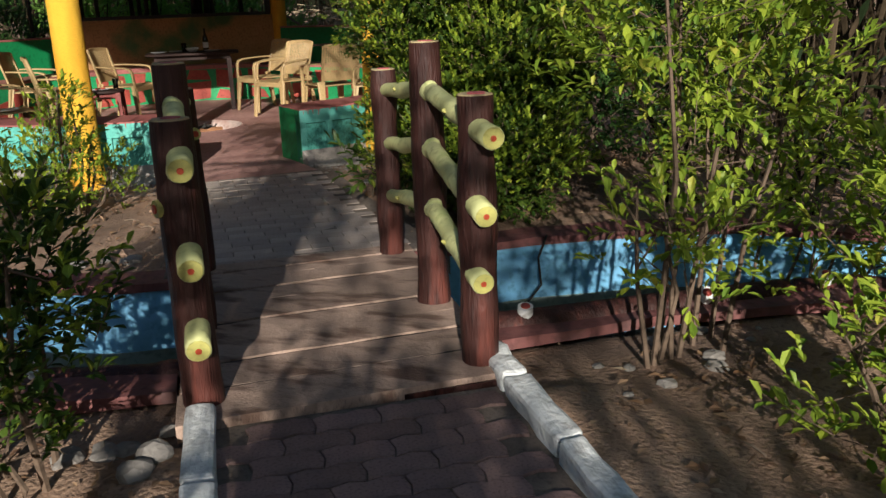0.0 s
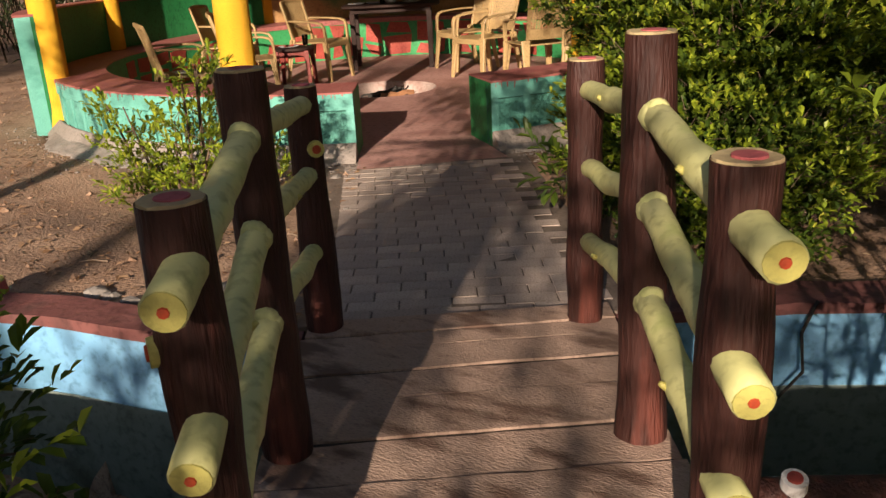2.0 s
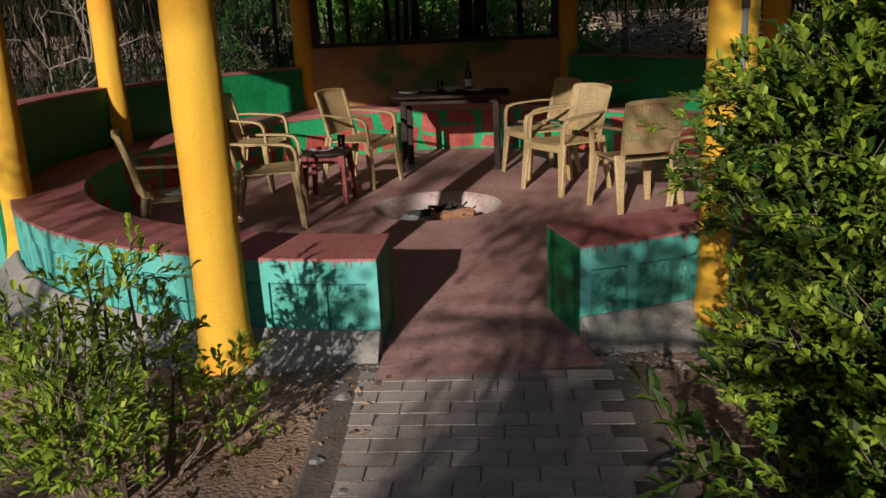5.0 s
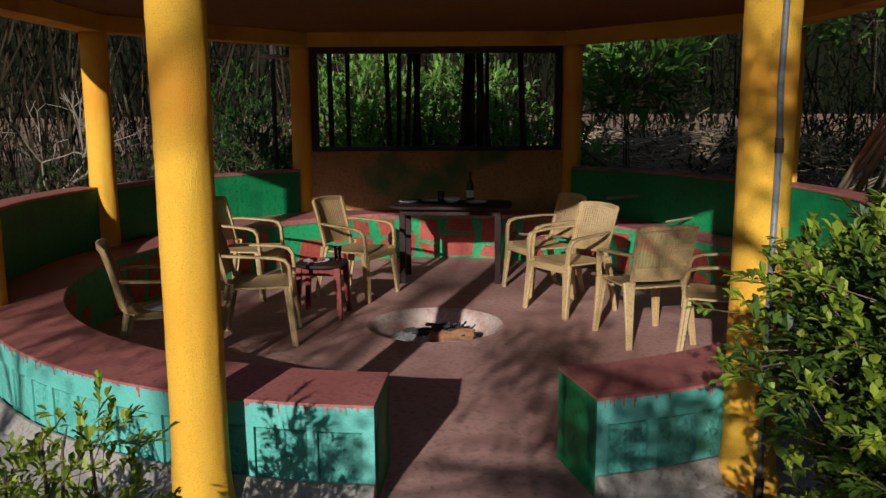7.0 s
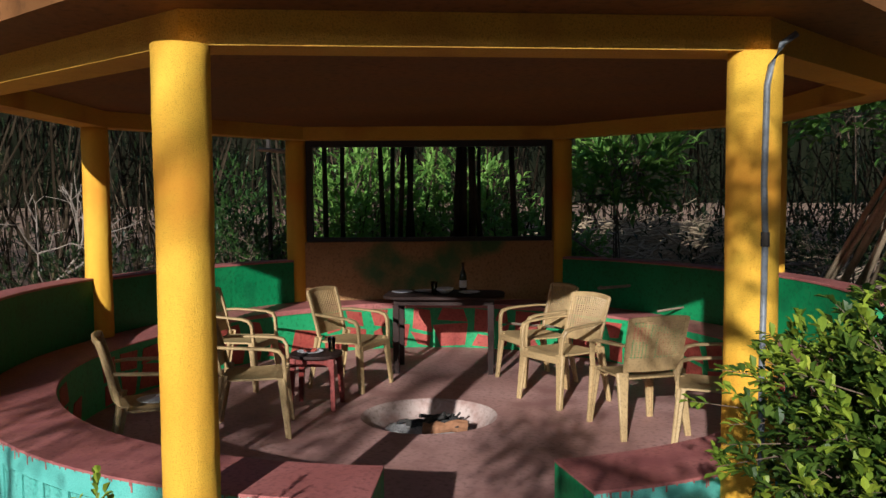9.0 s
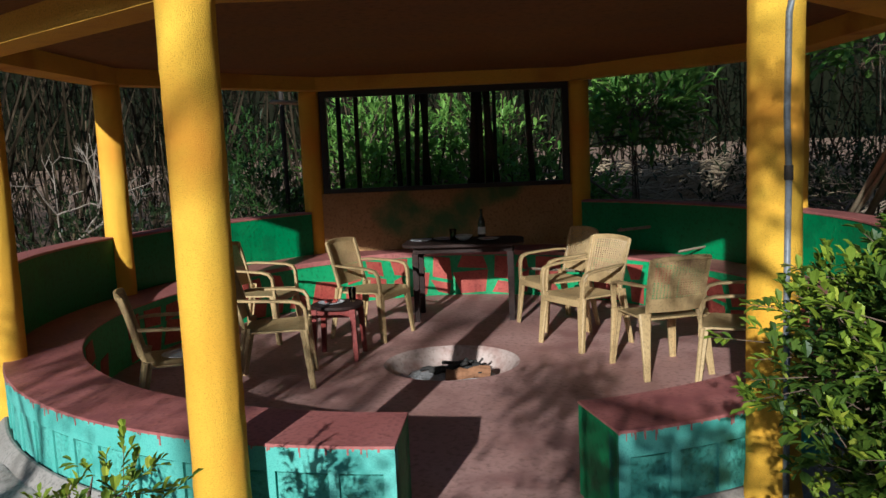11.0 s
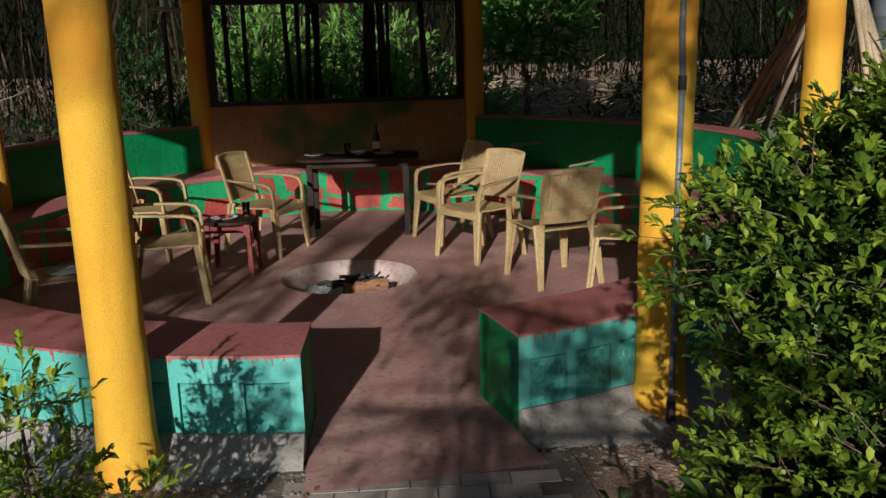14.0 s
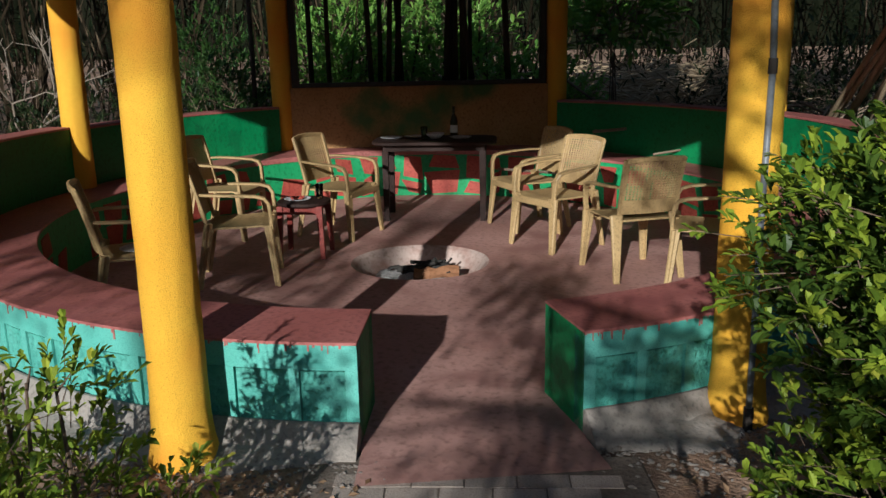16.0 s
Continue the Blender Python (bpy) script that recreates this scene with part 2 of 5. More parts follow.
def box(bm, x0, x1, y0, y1, z0, z1, m=None, bevel=0.0):
    g = bmesh.ops.create_cube(bm, size=1)["verts"]
    bmesh.ops.transform(bm, verts=g, matrix=Matrix.LocRotScale(((x0 + x1) / 2, (y0 + y1) / 2, (z0 + z1) / 2), None, (x1 - x0, y1 - y0, z1 - z0)))
    if bevel:
        es = list({e for v in g for e in v.link_edges})
        g = list({v for f in bmesh.ops.bevel(bm, geom=es, offset=bevel, segments=2, affect="EDGES", profile=0.5)["faces"] for v in f.verts} | {v for v in g if v.is_valid})
    if m is not None:
        bmesh.ops.transform(bm, verts=g, matrix=m)
    return bm


def tube(bm, pts, radii, sides=8, caps=True, rough=0.0, rnd=random):
    """A round, possibly tapering and bent, rod through the points."""
    rings = []
    pts = [Vector(p) for p in pts]
    for i, p in enumerate(pts):
        d = (pts[min(i + 1, len(pts) - 1)] - pts[max(i - 1, 0)]).normalized()
        a = d.cross(Vector((0.31, 0.17, 0.93))) if abs(d.z) < 0.9 else d.cross(Vector((0.93, 0.2, 0.1)))
        a.normalize()
        b = d.cross(a)
        r = radii[i] if isinstance(radii, (list, tuple)) else radii
        rings.append([bm.verts.new(p + (a * math.cos(k * math.tau / sides) + b * math.sin(k * math.tau / sides)) * r * (1 + rnd.uniform(-rough, rough))) for k in range(sides)])
    for q, w in zip(rings, rings[1:]):
        for k in range(sides):
            bm.faces.new((q[k], q[(k + 1) % sides], w[(k + 1) % sides], w[k]))
    if caps:
        bm.faces.new(rings[0][::-1])
        bm.faces.new(rings[-1])
    return bm


def lathe(bm, profile, sides=24, m=None):
    """A turned shape from (radius, height) pairs."""
    rows = []
    for r, z in profile:
        if r < 1e-5:
            rows.append([bm.verts.new((0, 0, z))])
        else:
            rows.append([bm.verts.new((r * math.cos(k * math.tau / sides), r * math.sin(k * math.tau / sides), z)) for k in range(sides)])
    for a, b in zip(rows, rows[1:]):
        for k in range(sides):
            q = [a[k % len(a)], a[(k + 1) % len(a)], b[(k + 1) % len(b)], b[k % len(b)]]
            q = list(dict.fromkeys(q))
            if len(q) > 2:
                bm.faces.new(q)
    if m is not None:
        bmesh.ops.transform(bm, verts=[v for r in rows for v in r], matrix=m)
    return bm


CX, CY = -4.26, 12.37
RIN, ROUT = 2.63, 3.08
PILLARS = ((-28.4, 3.18), (-72.0, 3.25), (-121.5, 3.06), (-165, 3.12), (150.2, 3.55), (99.8, 3.56), (54, 3.25), (11, 3.3))


def polar(r, a, z=0.0):
    return Vector((CX + r * math.cos(radians(a)), CY + r * math.sin(radians(a)), z))


def swell(a):
    """The plan is not a true circle: it bulges towards the back."""
    d = (a - 130 + 180) % 360 - 180
    return math.cos(radians(d * 90 / 75)) ** 2 if abs(d) < 75 else 0.0


def ring(bm, r0, r1, a0, a1, z0, z1, step=2.5, lip=0.0, back0=0.0, rise=0.0, out=0.0):
    """A curved wall between two radii and two angles; back0, rise: how far the inner side and the top move out with the swell."""
    n = max(2, int(abs(a1 - a0) / step))
    rows = []
    ri, ro, zt = r0, r1, z1
    for i in range(n + 1):
        a = a0 + (a1 - a0) * i / n
        r0, r1, z1 = ri + back0 * swell(a), ro + out * swell(a), zt + rise * swell(a)
        prof = [(r0, z0), (r1, z0), (r1, z1 - lip), (r1 - lip, z1), (r0 + lip, z1), (r0, z1 - lip)] if lip else [(r0, z0), (r1, z0), (r1, z1), (r0, z1)]
        rows.append([bm.verts.new(polar(r, a, z)) for r, z in prof])
    k = len(rows[0])
    for p, q in zip(rows, rows[1:]):
        for j in range(k):
            bm.faces.new((p[j], p[(j + 1) % k], q[(j + 1) % k], q[j]))
    bm.faces.new(rows[0][::-1])
    bm.faces.new(rows[-1])
    bmesh.ops.recalc_face_normals(bm, faces=bm.faces)
    return bm


# the bridge's own frame: u along the walk, v to its right
UX, UY = -0.5202, 0.8540


def uv(u, v, z=0.0):
    return Vector((UX * u + UY * v, UY * u - UX * v, z))


UVM = Matrix(((UX, UY, 0, 0), (UY, -UX, 0, 0), (0, 0, 1, 0), (0, 0, 0, 1)))
DECK = Matrix(((UY, UX, 0, 0), (-UX, UY, 0, 0), (0, 0, 1, 0), (0, 0, 0, 1)))  # x across, y along


def ditch_far(v):
    """How the ditch winds: the far bank's u for each v."""
    return float(np.interp(v, (-8, -2, 0.4, 1.4, 1.75, 2.1, 2.45, 3.0, 4.0, 4.6, 5.2, 5.7, 6.2, 8, 12), (8.6, 7.75, 7.36, 7.18, 7.08, 6.92, 6.78, 6.74, 6.80, 6.83, 6.77, 6.64, 6.27, 5.0, 3.0)))


def ditch_near(v):
    return ditch_far(v) - 1.08


def path_z(u):
    return 0.06 if u < 5.15 else max(0.0, 0.06 * (1 - (u - 6.80) / 1.8))


def ground_z(x, y):
    u, v = UX * x + UY * y, UY * x - UX * y
    r = math.hypot(x - CX, y - CY)
    z = -0.012 + 0.018 * noise.noise((x * 0.9, y * 0.9, 0)) + 0.010 * noise.noise((x * 3.3, y * 3.3, 5))
    if r < 3.2 or (r < 3.6 and swell(math.degrees(math.atan2(y - CY, x - CX))) > 0.5):
        return -0.40
    if -12 < v < 14:
        if ditch_near(v) - 0.08 < u < ditch_far(v) + 0.08:
            return -0.75 + 0.06 * noise.noise((x * 2, y * 2, 3))
    if abs(v - (3.39 if u < 7.2 else 3.39 - 0.067 * (u - 7.2))) < 0.47 and 1 < u < 9.3:
        z = min(z, -0.035)
    elif 1 < u < 9.6 and not 5.12 < u < 6.86:
        z += path_z(u) * max(0.0, 1 - max(0.0, abs(v - 3.38) - 0.6) / 0.5)
    far = max(0.0, math.hypot(x, y - 9) - 16)
    return z + 0.02 * far


# ---- the setting: ground, ditch, paths ----
def axis_steps(lo, hi, step, far):
    core = list(np.arange(lo, hi + step / 2, step))
    out, d, left, right = [], step, [], []
    a, b = lo, hi
    while a > -far:
        d *= 1.35
        a, b = a - d, b + d
        left.append(a)
        right.append(b)
    return left[::-1] + core + right


def build_ground():
    xs, ys = axis_steps(-8.5, 4.5, 0.09, 400), axis_steps(2.0, 12.0, 0.09, 400)
    verts = [(x, y, ground_z(x, y)) for y in ys for x in xs]
    w = len(xs)
    faces = [(j * w + i, j * w + i + 1, (j + 1) * w + i + 1, (j + 1) * w + i) for j in range(len(ys) - 1) for i in range(w - 1)]
    me = bpy.data.meshes.new("ground")
    me.from_pydata(verts, [], faces)
    me.materials.append(SOIL)
    me.polygons.foreach_set("use_smooth", [True] * len(me.polygons))
    tagged(new("ground", me), "brown bare earth strewn with dry leaves", "ground", kind="structure")


build_ground()


def ditch_wall(name, bank, side, spans):
    """A painted wall along one bank: blue above, algae below, a maroon cap on top."""
    wall = tagged(new(name), "blue-painted ditch wall with a maroon cap", "wall", kind="structure")
    for nm, z0, z1, d0, d1, m in (("painted_band", -0.30, 0.0, 0.0, 0.14, BLUE), ("algae_band", -0.85, -0.30, -0.006, 0.14, ALGAE), ("cap", 0.0, 0.045, -0.015, 0.2, CAP)):
        for v0, v1 in spans:
            bm = bmesh.new()
            rows = []
            for v in np.arange(v0, v1 + 0.001, 0.1):
                c = bank(v)
                w = 0.014 * noise.noise((v * 2.7, side, 0.3)) if nm == "cap" else 0
                rows.append([bm.verts.new(uv(c + side * d, v, z)) for d, z in ((d0, z0), (d1, z0), (d1, z1 + w), (d0, z1 + w))])
            for p, q in zip(rows, rows[1:]):
                for k in range(4):
                    bm.faces.new((p[k], p[(k + 1) % 4], q[(k + 1) % 4], q[k]))
            bm.faces.new(rows[0])
            bm.faces.new(rows[-1])
            bmesh.ops.recalc_face_normals(bm, faces=bm.faces)
            part(nm, bm, m, wall)
    return wall


ditch_wall("wall_ditch_far", ditch_far, 1, ((-7, 2.83), (3.90, 11)))
ditch_wall("wall_ditch_near", ditch_near, -1, ((-7, 2.80), (3.93, 11)))

# ---- the gazebo's shell ----
bm = bmesh.new()
n = 72
prof = [(3.12, 0.0), (0.53, 0.0), (0.50, -0.02), (0.42, -0.12), (0.28, -0.19), (0.0, -0.21)]
rows = []
for r, z in prof[:-1]:
    rows.append([bm.verts.new((CX + r * math.cos(k * math.tau / n), CY + r * math.sin(k * math.tau / n), z)) for k in range(n)])
tip = bm.verts.new((CX, CY, prof[-1][1]))
for a, b in zip(rows, rows[1:]):
    for k in range(n):
        bm.faces.new((a[k], a[(k + 1) % n], b[(k + 1) % n], b[k]))
for k in range(n):
    bm.faces.new((rows[-1][k], rows[-1][(k + 1) % n], tip))
bmesh.ops.recalc_face_normals(bm, faces=bm.faces)
for f in bm.faces:
    f.material_index = 1 if max(v.co.z for v in f.verts) < 0.001 and min(v.co.z for v in f.verts) < -0.01 else 0
single("floor", bm, (FLOOR, PITDUST), "worn red oxide cement floor with a sunken fire pit", "floor", kind="structure")
# the doorway's strip of floor
bm = bmesh.new()
q = [polar(3.0, -59.2, 0.004), polar(3.0, -41.7, 0.004), polar(3.42, -42.0, 0.004), polar(3.42, -58.9, 0.004)]
bm.faces.new([bm.verts.new(p) for p in q])
bm.faces.new([bm.verts.new(p - Vector((0, 0, 0.1))) for p in q][::-1])
bmesh.ops.recalc_face_normals(bm, faces=bm.faces)
single("threshold", bm, FLOOR, "red oxide cement threshold", "threshold", kind="structure")

BENCH_Z = 0.455
ENTRY_L, ENTRY_R = -59.3, -41.6


def bench(a0, a1, label, seed):
    rn = random.Random(seed)
    ob = tagged(new("bench"), label, "bench", "built-in benches round the fire pit")
    part("core", ring(bmesh.new(), ROUT - 0.10, ROUT - 0.024, a0, a1, -0.1, BENCH_Z - 0.04, back0=0.36, out=0.36), TEALDK, ob)
    part("plinth", ring(bmesh.new(), ROUT - 0.10, ROUT + 0.135, a0, a1, -0.3, 0.112, lip=0.11, back0=0.36, out=0.36), CEMENT, ob, "bare grey cement foot")
    part("inner_wall", ring(bmesh.new(), RIN, RIN + 0.10, a0, a1, -0.1, BENCH_Z - 0.012, back0=0.28, rise=0.05, out=0.28), GREENWALL, ob)
    part("seat", ring(bmesh.new(), RIN - 0.01, ROUT + 0.002, a0, a1, BENCH_Z - 0.011, BENCH_Z, lip=0.005, back0=0.28, rise=0.05, out=0.40), SEATRED, ob, "red oxide seat slab")
    part("top_course", ring(bmesh.new(), ROUT - 0.08, ROUT, a0, a1, 0.335, BENCH_Z - 0.012, back0=0.36, out=0.36), TEAL, ob)
    # blocks of the outer face, with incised joints between them
    a = a0
    while a < a1 - 1:
        w = rn.uniform(3.9, 5.4)
        if a1 - a - w < 3.0:
            w = a1 - a if a1 - a < 7 else (a1 - a) / 2
        if -200 < a < 35:
            part("panel", ring(bmesh.new(), ROUT - 0.05, ROUT - 0.011 + rn.uniform(-0.002, 0.002), a + 0.52, a + w - 0.52, 0.10, 0.325, back0=0.36, out=0.36), TEALROUGH, ob)
            part("panel_bar", ring(bmesh.new(), ROUT - 0.05, ROUT - 0.001, a - 0.42 if a > a0 else a, a + 0.42, 0.10, 0.334, step=0.4, back0=0.36, out=0.36), TEAL, ob)
        a += w
    bm = bmesh.new()
    a = max(a0, -135)
    while a < min(a1, 0) - 1:
        w = rn.uniform(0.06, 0.20)
        ring(bm, ROUT - 0.02, ROUT + 0.003, a, a + w, BENCH_Z - 0.014 - rn.random() ** 3 * 0.045, BENCH_Z - 0.008, step=0.3)
        a += w + rn.random() ** 2 * 1.4
    tagged(part("paint_drips", bm, SEATRED, ob, "red paint runs below the seat"), kind="stuff")
    # red crazy patches painted on the inner face
    a = a0 + 2
    while a < a1 - 5:
        w = rn.uniform(4.5, 9.5)
        cut = rn.uniform(0.36, 0.64)
        if a < -130 or 20 < a < 97:
            for lo, hi in ((0.04, cut - 0.04), (cut + 0.04, 0.97)):
                if rn.random() < 0.10:
                    continue
                bm = bmesh.new()
                k = [rn.uniform(-0.25, 0.75) for _ in range(4)]
                skew = rn.uniform(-0.06, 0.06)
                cs = [(a + k[0] * 1.6, max(0.03, lo + skew)), (a + w - 1.0 - k[1] * 1.6, max(0.03, lo - skew)), (a + w - 1.0 - k[2] * 2.2, min(0.97, hi - skew)), (a + k[3] * 2.2, min(0.97, hi + skew))]
                rows = []
                for dr in (0.004, -0.01):
                    rows.append([])
                    for aa, t in cs:
                        rr = RIN + 0.28 * swell(aa) - (0.006 if dr > 0 else -0.02)
                        rows[-1].append(bm.verts.new(polar(rr, aa, (BENCH_Z - 0.05 + 0.05 * swell(aa)) * t)))
                bm.faces.new(rows[0])
                for q in range(4):
                    bm.faces.new((rows[0][q], rows[0][(q + 1) % 4], rows[1][(q + 1) % 4], rows[1][q]))
                bmesh.ops.recalc_face_normals(bm, faces=bm.faces)
                part("patch", bm, PATCH, ob)
        a += w
    return ob


LBENCH = bench(-360 + 98, ENTRY_L, "curved teal masonry bench with red seat and red-patched inner face", 5)
RBENCH = bench(ENTRY_R, 98, "curved teal masonry bench with red seat beside a hedge", 6)
# cheeks of the benches beside the doorway
for a, s, m, par in ((ENTRY_L, -1, DKGREEN, LBENCH), (ENTRY_R, 1, DKGREEN, RBENCH)):
    part("cheek", ring(bmesh.new(), RIN + 0.003, ROUT - 0.003, a, a + s * 1.0, -0.1, BENCH_Z - 0.012), m, par)
    part("corner_bar", ring(bmesh.new(), ROUT - 0.02, ROUT - 0.001, a, a + s * 0.985, 0.10, BENCH_Z - 0.012), TEAL, par)


def apron(a0, a1, seed):
    """Mortar that was spilled and trodden along the foot of the bench."""
    bm = bmesh.new()
    rows = []
    for i in range(61):
        a = a0 + (a1 - a0) * i / 60
        wide = 0.20 + 0.16 * noise.noise((a * 0.16, seed, 0)) + 0.05 * noise.noise((a * 0.7, seed, 4))
        wide *= min(1, 6 * i / 60, 6 * (60 - i) / 60)
        rows.append([])
        for j in range(9):
            r = ROUT + 0.10 + (0.02 + wide) * j / 8
            p = polar(r, a)
            lift = 0.045 * (1 - j / 8) + 0.012 * noise.noise((p.x * 14, p.y * 14, seed)) + 0.007 * noise.noise((p.x * 37, p.y * 37, seed))
            rows[-1].append(bm.verts.new((p.x, p.y, max(ground_z(*polar(r + 0.12, a).xy), -0.04) + lift if j < 8 else ground_z(p.x, p.y) - 0.03)))
    for p, q in zip(rows, rows[1:]):
        for k in range(8):
            bm.faces.new((p[k], p[k + 1], q[k + 1], q[k]))
    bmesh.ops.recalc_face_normals(bm, faces=bm.faces)
    single("cement_apron", bm, CEMENT, "grey spilled cement along the foot of the bench", "cement", kind="structure", smooth=True)


apron(-118, ENTRY_L - 0.5, 3)
apron(ENTRY_R + 0.5, -14, 7)


def backrest(a0, a1, top, label):
    ob = tagged(new("backrest_wall"), label, "low wall", "low walls behind the benches", "structure")
    part("inner_face", ring(bmesh.new(), 3.084, 3.17, a0, a1, -0.1, top - 0.02, back0=0.42, out=0.42), DKGREEN, ob)
    part("outer_face", ring(bmesh.new(), 3.17, 3.29, a0, a1, -0.3, top - 0.02, back0=0.42, out=0.42), TEAL, ob)
    part("coping", ring(bmesh.new(), 3.078, 3.297, a0, a1, top - 0.02, top, lip=0.006, back0=0.42, out=0.42), SEATRED, ob)
    return ob


backrest(-120, -163, 0.99, "green low wall with a red coping and teal outer face")
backrest(-167, -208.5, 0.97, "green low wall with a red coping and teal outer face")
backrest(98.5, 56, 0.99, "dark green low wall with a red coping")
backrest(52, 13, 1.0, "dark green low wall with a red coping")


def pillar(a, rad):
    at = polar(rad, a)
    ob = thing("pillar", at, "yellow rough-plastered round concrete pillar", "pillar", "gazebo pillars", "structure")
    bm = bmesh.new()
    sides, rows = 40, []
    hs = np.linspace(-0.2, 2.309, 46)
    for z in hs:
        r0 = 0.113 + 0.035 * math.exp(-max(0, z) / 0.10)
        rows.append([])
        for k in range(sides):
            t = k * math.tau / sides
            p = Vector((math.cos(t), math.sin(t), 0))
            r = r0 + 0.004 * noise.noise((p.x * 2 + a, p.y * 2, z * 3)) + 0.003 * noise.noise((p.x * 9 + a, p.y * 9, z * 26))
            rows[-1].append(bm.verts.new((p.x * r, p.y * r, z)))
    for p, q in zip(rows, rows[1:]):
        for k in range(sides):
            bm.faces.new((p[k], p[(k + 1) % sides], q[(k + 1) % sides], q[k]))
    bm.faces.new(rows[-1])
    part("shaft", bm, YELLOW, ob, smooth=True)
    return ob


for a, rad in PILLARS:
    pillar(a, rad)


def octagon(r, z):
    return [polar(r + max(0.0, rad - 3.3), a, z) for a, rad in PILLARS]


def frustum_ring(bm, inner, outer, z0, z1):
    """A ring beam on the pillars' plan."""
    A, B = octagon(inner, z0), octagon(outer, z0)
    rows = [[bm.verts.new((p.x, p.y, z)) for p in o] for o, z in ((A, z0), (B, z0), (B, z1), (A, z1))]
    for i in range(4):
        for k in range(8):
            bm.faces.new((rows[i][k], rows[i][(k + 1) % 8], rows[(i + 1) % 4][(k + 1) % 8], rows[(i + 1) % 4][k]))
    bmesh.ops.recalc_face_normals(bm, faces=bm.faces)
    return bm


single("ring_beam", frustum_ring(bmesh.new(), 3.0, 3.26, 2.31, 2.452), BEAM, "yellow plastered ring beam on the pillars", "beam", kind="structure")
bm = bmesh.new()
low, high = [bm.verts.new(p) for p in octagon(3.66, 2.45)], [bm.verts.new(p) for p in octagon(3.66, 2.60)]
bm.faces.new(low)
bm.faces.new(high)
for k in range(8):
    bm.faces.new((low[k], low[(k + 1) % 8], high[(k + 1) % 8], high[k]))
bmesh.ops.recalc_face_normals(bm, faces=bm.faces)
single("ceiling", bm, CEIL, "flat ochre concrete roof slab, darkened for its shaded underside", "ceiling", kind="structure")

# back wall with its window
PB, PA = polar(3.56, 99.8), polar(3.55, 150.2)
WDIR = (PB - PA).normalized()
WLEN = (PB - PA).length
WM = Matrix(((WDIR.x, -WDIR.y, 0, PA.x), (WDIR.y, WDIR.x, 0, PA.y), (0, 0, 1, 0), (0, 0, 0, 1)))  # x along the wall, y outward
WIN0, WIN1, SILL, HEAD = 0.17, WLEN - 0.17, 1.165, 2.31
wall = tagged(new("wall_back"), "ochre plastered wall below a wide window", "wall", kind="structure")
part("wall_panel", box(bmesh.new(), 0.1, WLEN - 0.1, -0.06, 0.08, -0.3, SILL, WM), OCHRE, wall)
win = tagged(new("window_1"), "wide unglazed window with a dark metal frame", "window", kind="structure")
fr = bmesh.new()
for x0, x1, z0, z1 in ((WIN0 - 0.05, WIN1 + 0.05, SILL + 0.003, SILL + 0.05), (WIN0 - 0.05, WIN1 + 0.05, HEAD - 0.07, HEAD), (WIN0 - 0.05, WIN0 + 0.02, SILL + 0.05, HEAD - 0.07), (WIN1 - 0.02, WIN1 + 0.05, SILL + 0.05, HEAD - 0.07)):
    box(fr, x0, x1, -0.05, 0.05, z0, z1, WM)
part("window_frame", fr, FRAME, win)

# ---- the bridge ----
bridge = thing("footbridge", (0, 0, 0), "concrete footbridge made to look like wooden planks", "bridge", kind="structure")
DECK_Z, U0, U1, V0, V1 = 0.085, 5.15, 6.80, 2.82, 3.91
part("slab", box(bmesh.new(), V0 + 0.02, V1 - 0.02, U0 + 0.01, U1 - 0.01, -0.02, DECK_Z - 0.025, DECK), BARK, bridge)
rnd = random.Random(4)
SKEW = Matrix(((1, 0, 0, 0), (0.045, 1, 0, -0.045 * 3.36), (0, 0, 1, 0), (0, 0, 0, 1)))  # the boards lie a little askew
JOINTS = (5.15, 5.385, 5.60, 5.79, 5.99, 6.215, 6.385, 6.555, 6.665, 6.80)
for ua, ub in zip(JOINTS, JOINTS[1:]):
    bm = bmesh.new()
    z = DECK_Z + rnd.uniform(-0.005, 0.004)
    box(bm, V0 + rnd.uniform(-0.012, 0.012), V1 + rnd.uniform(-0.012, 0.012), ua + 0.004, ub - rnd.uniform(0.004, 0.007), DECK_Z - 0.06, z, bevel=0.003)
    bmesh.ops.subdivide_edges(bm, edges=[e for e in bm.edges if abs(e.verts[0].co.x - e.verts[1].co.x) > 0.5], cuts=18)
    for w in bm.verts:
        k = Vector((w.co.x * 5, ua * 7, w.co.y * 9))
        w.co += Vector((0, 0.006 * noise.noise(k), 0.003 * noise.noise(k * 1.7)))
    bmesh.ops.transform(bm, verts=bm.verts, matrix=DECK @ SKEW)
    part("plank", bm, PLANK, bridge)
    # Dark strips between boards put the gaps' shade into the colour.
    if ub < U1:
        part("joint_dirt", box(bmesh.new(), V0 + 0.03, V1 - 0.03, ub - 0.012, ub + 0.010, DECK_Z - 0.03, DECK_Z - 0.006, DECK @ SKEW), JOINTDARK, bridge, "dark strip for the shade in the joint")


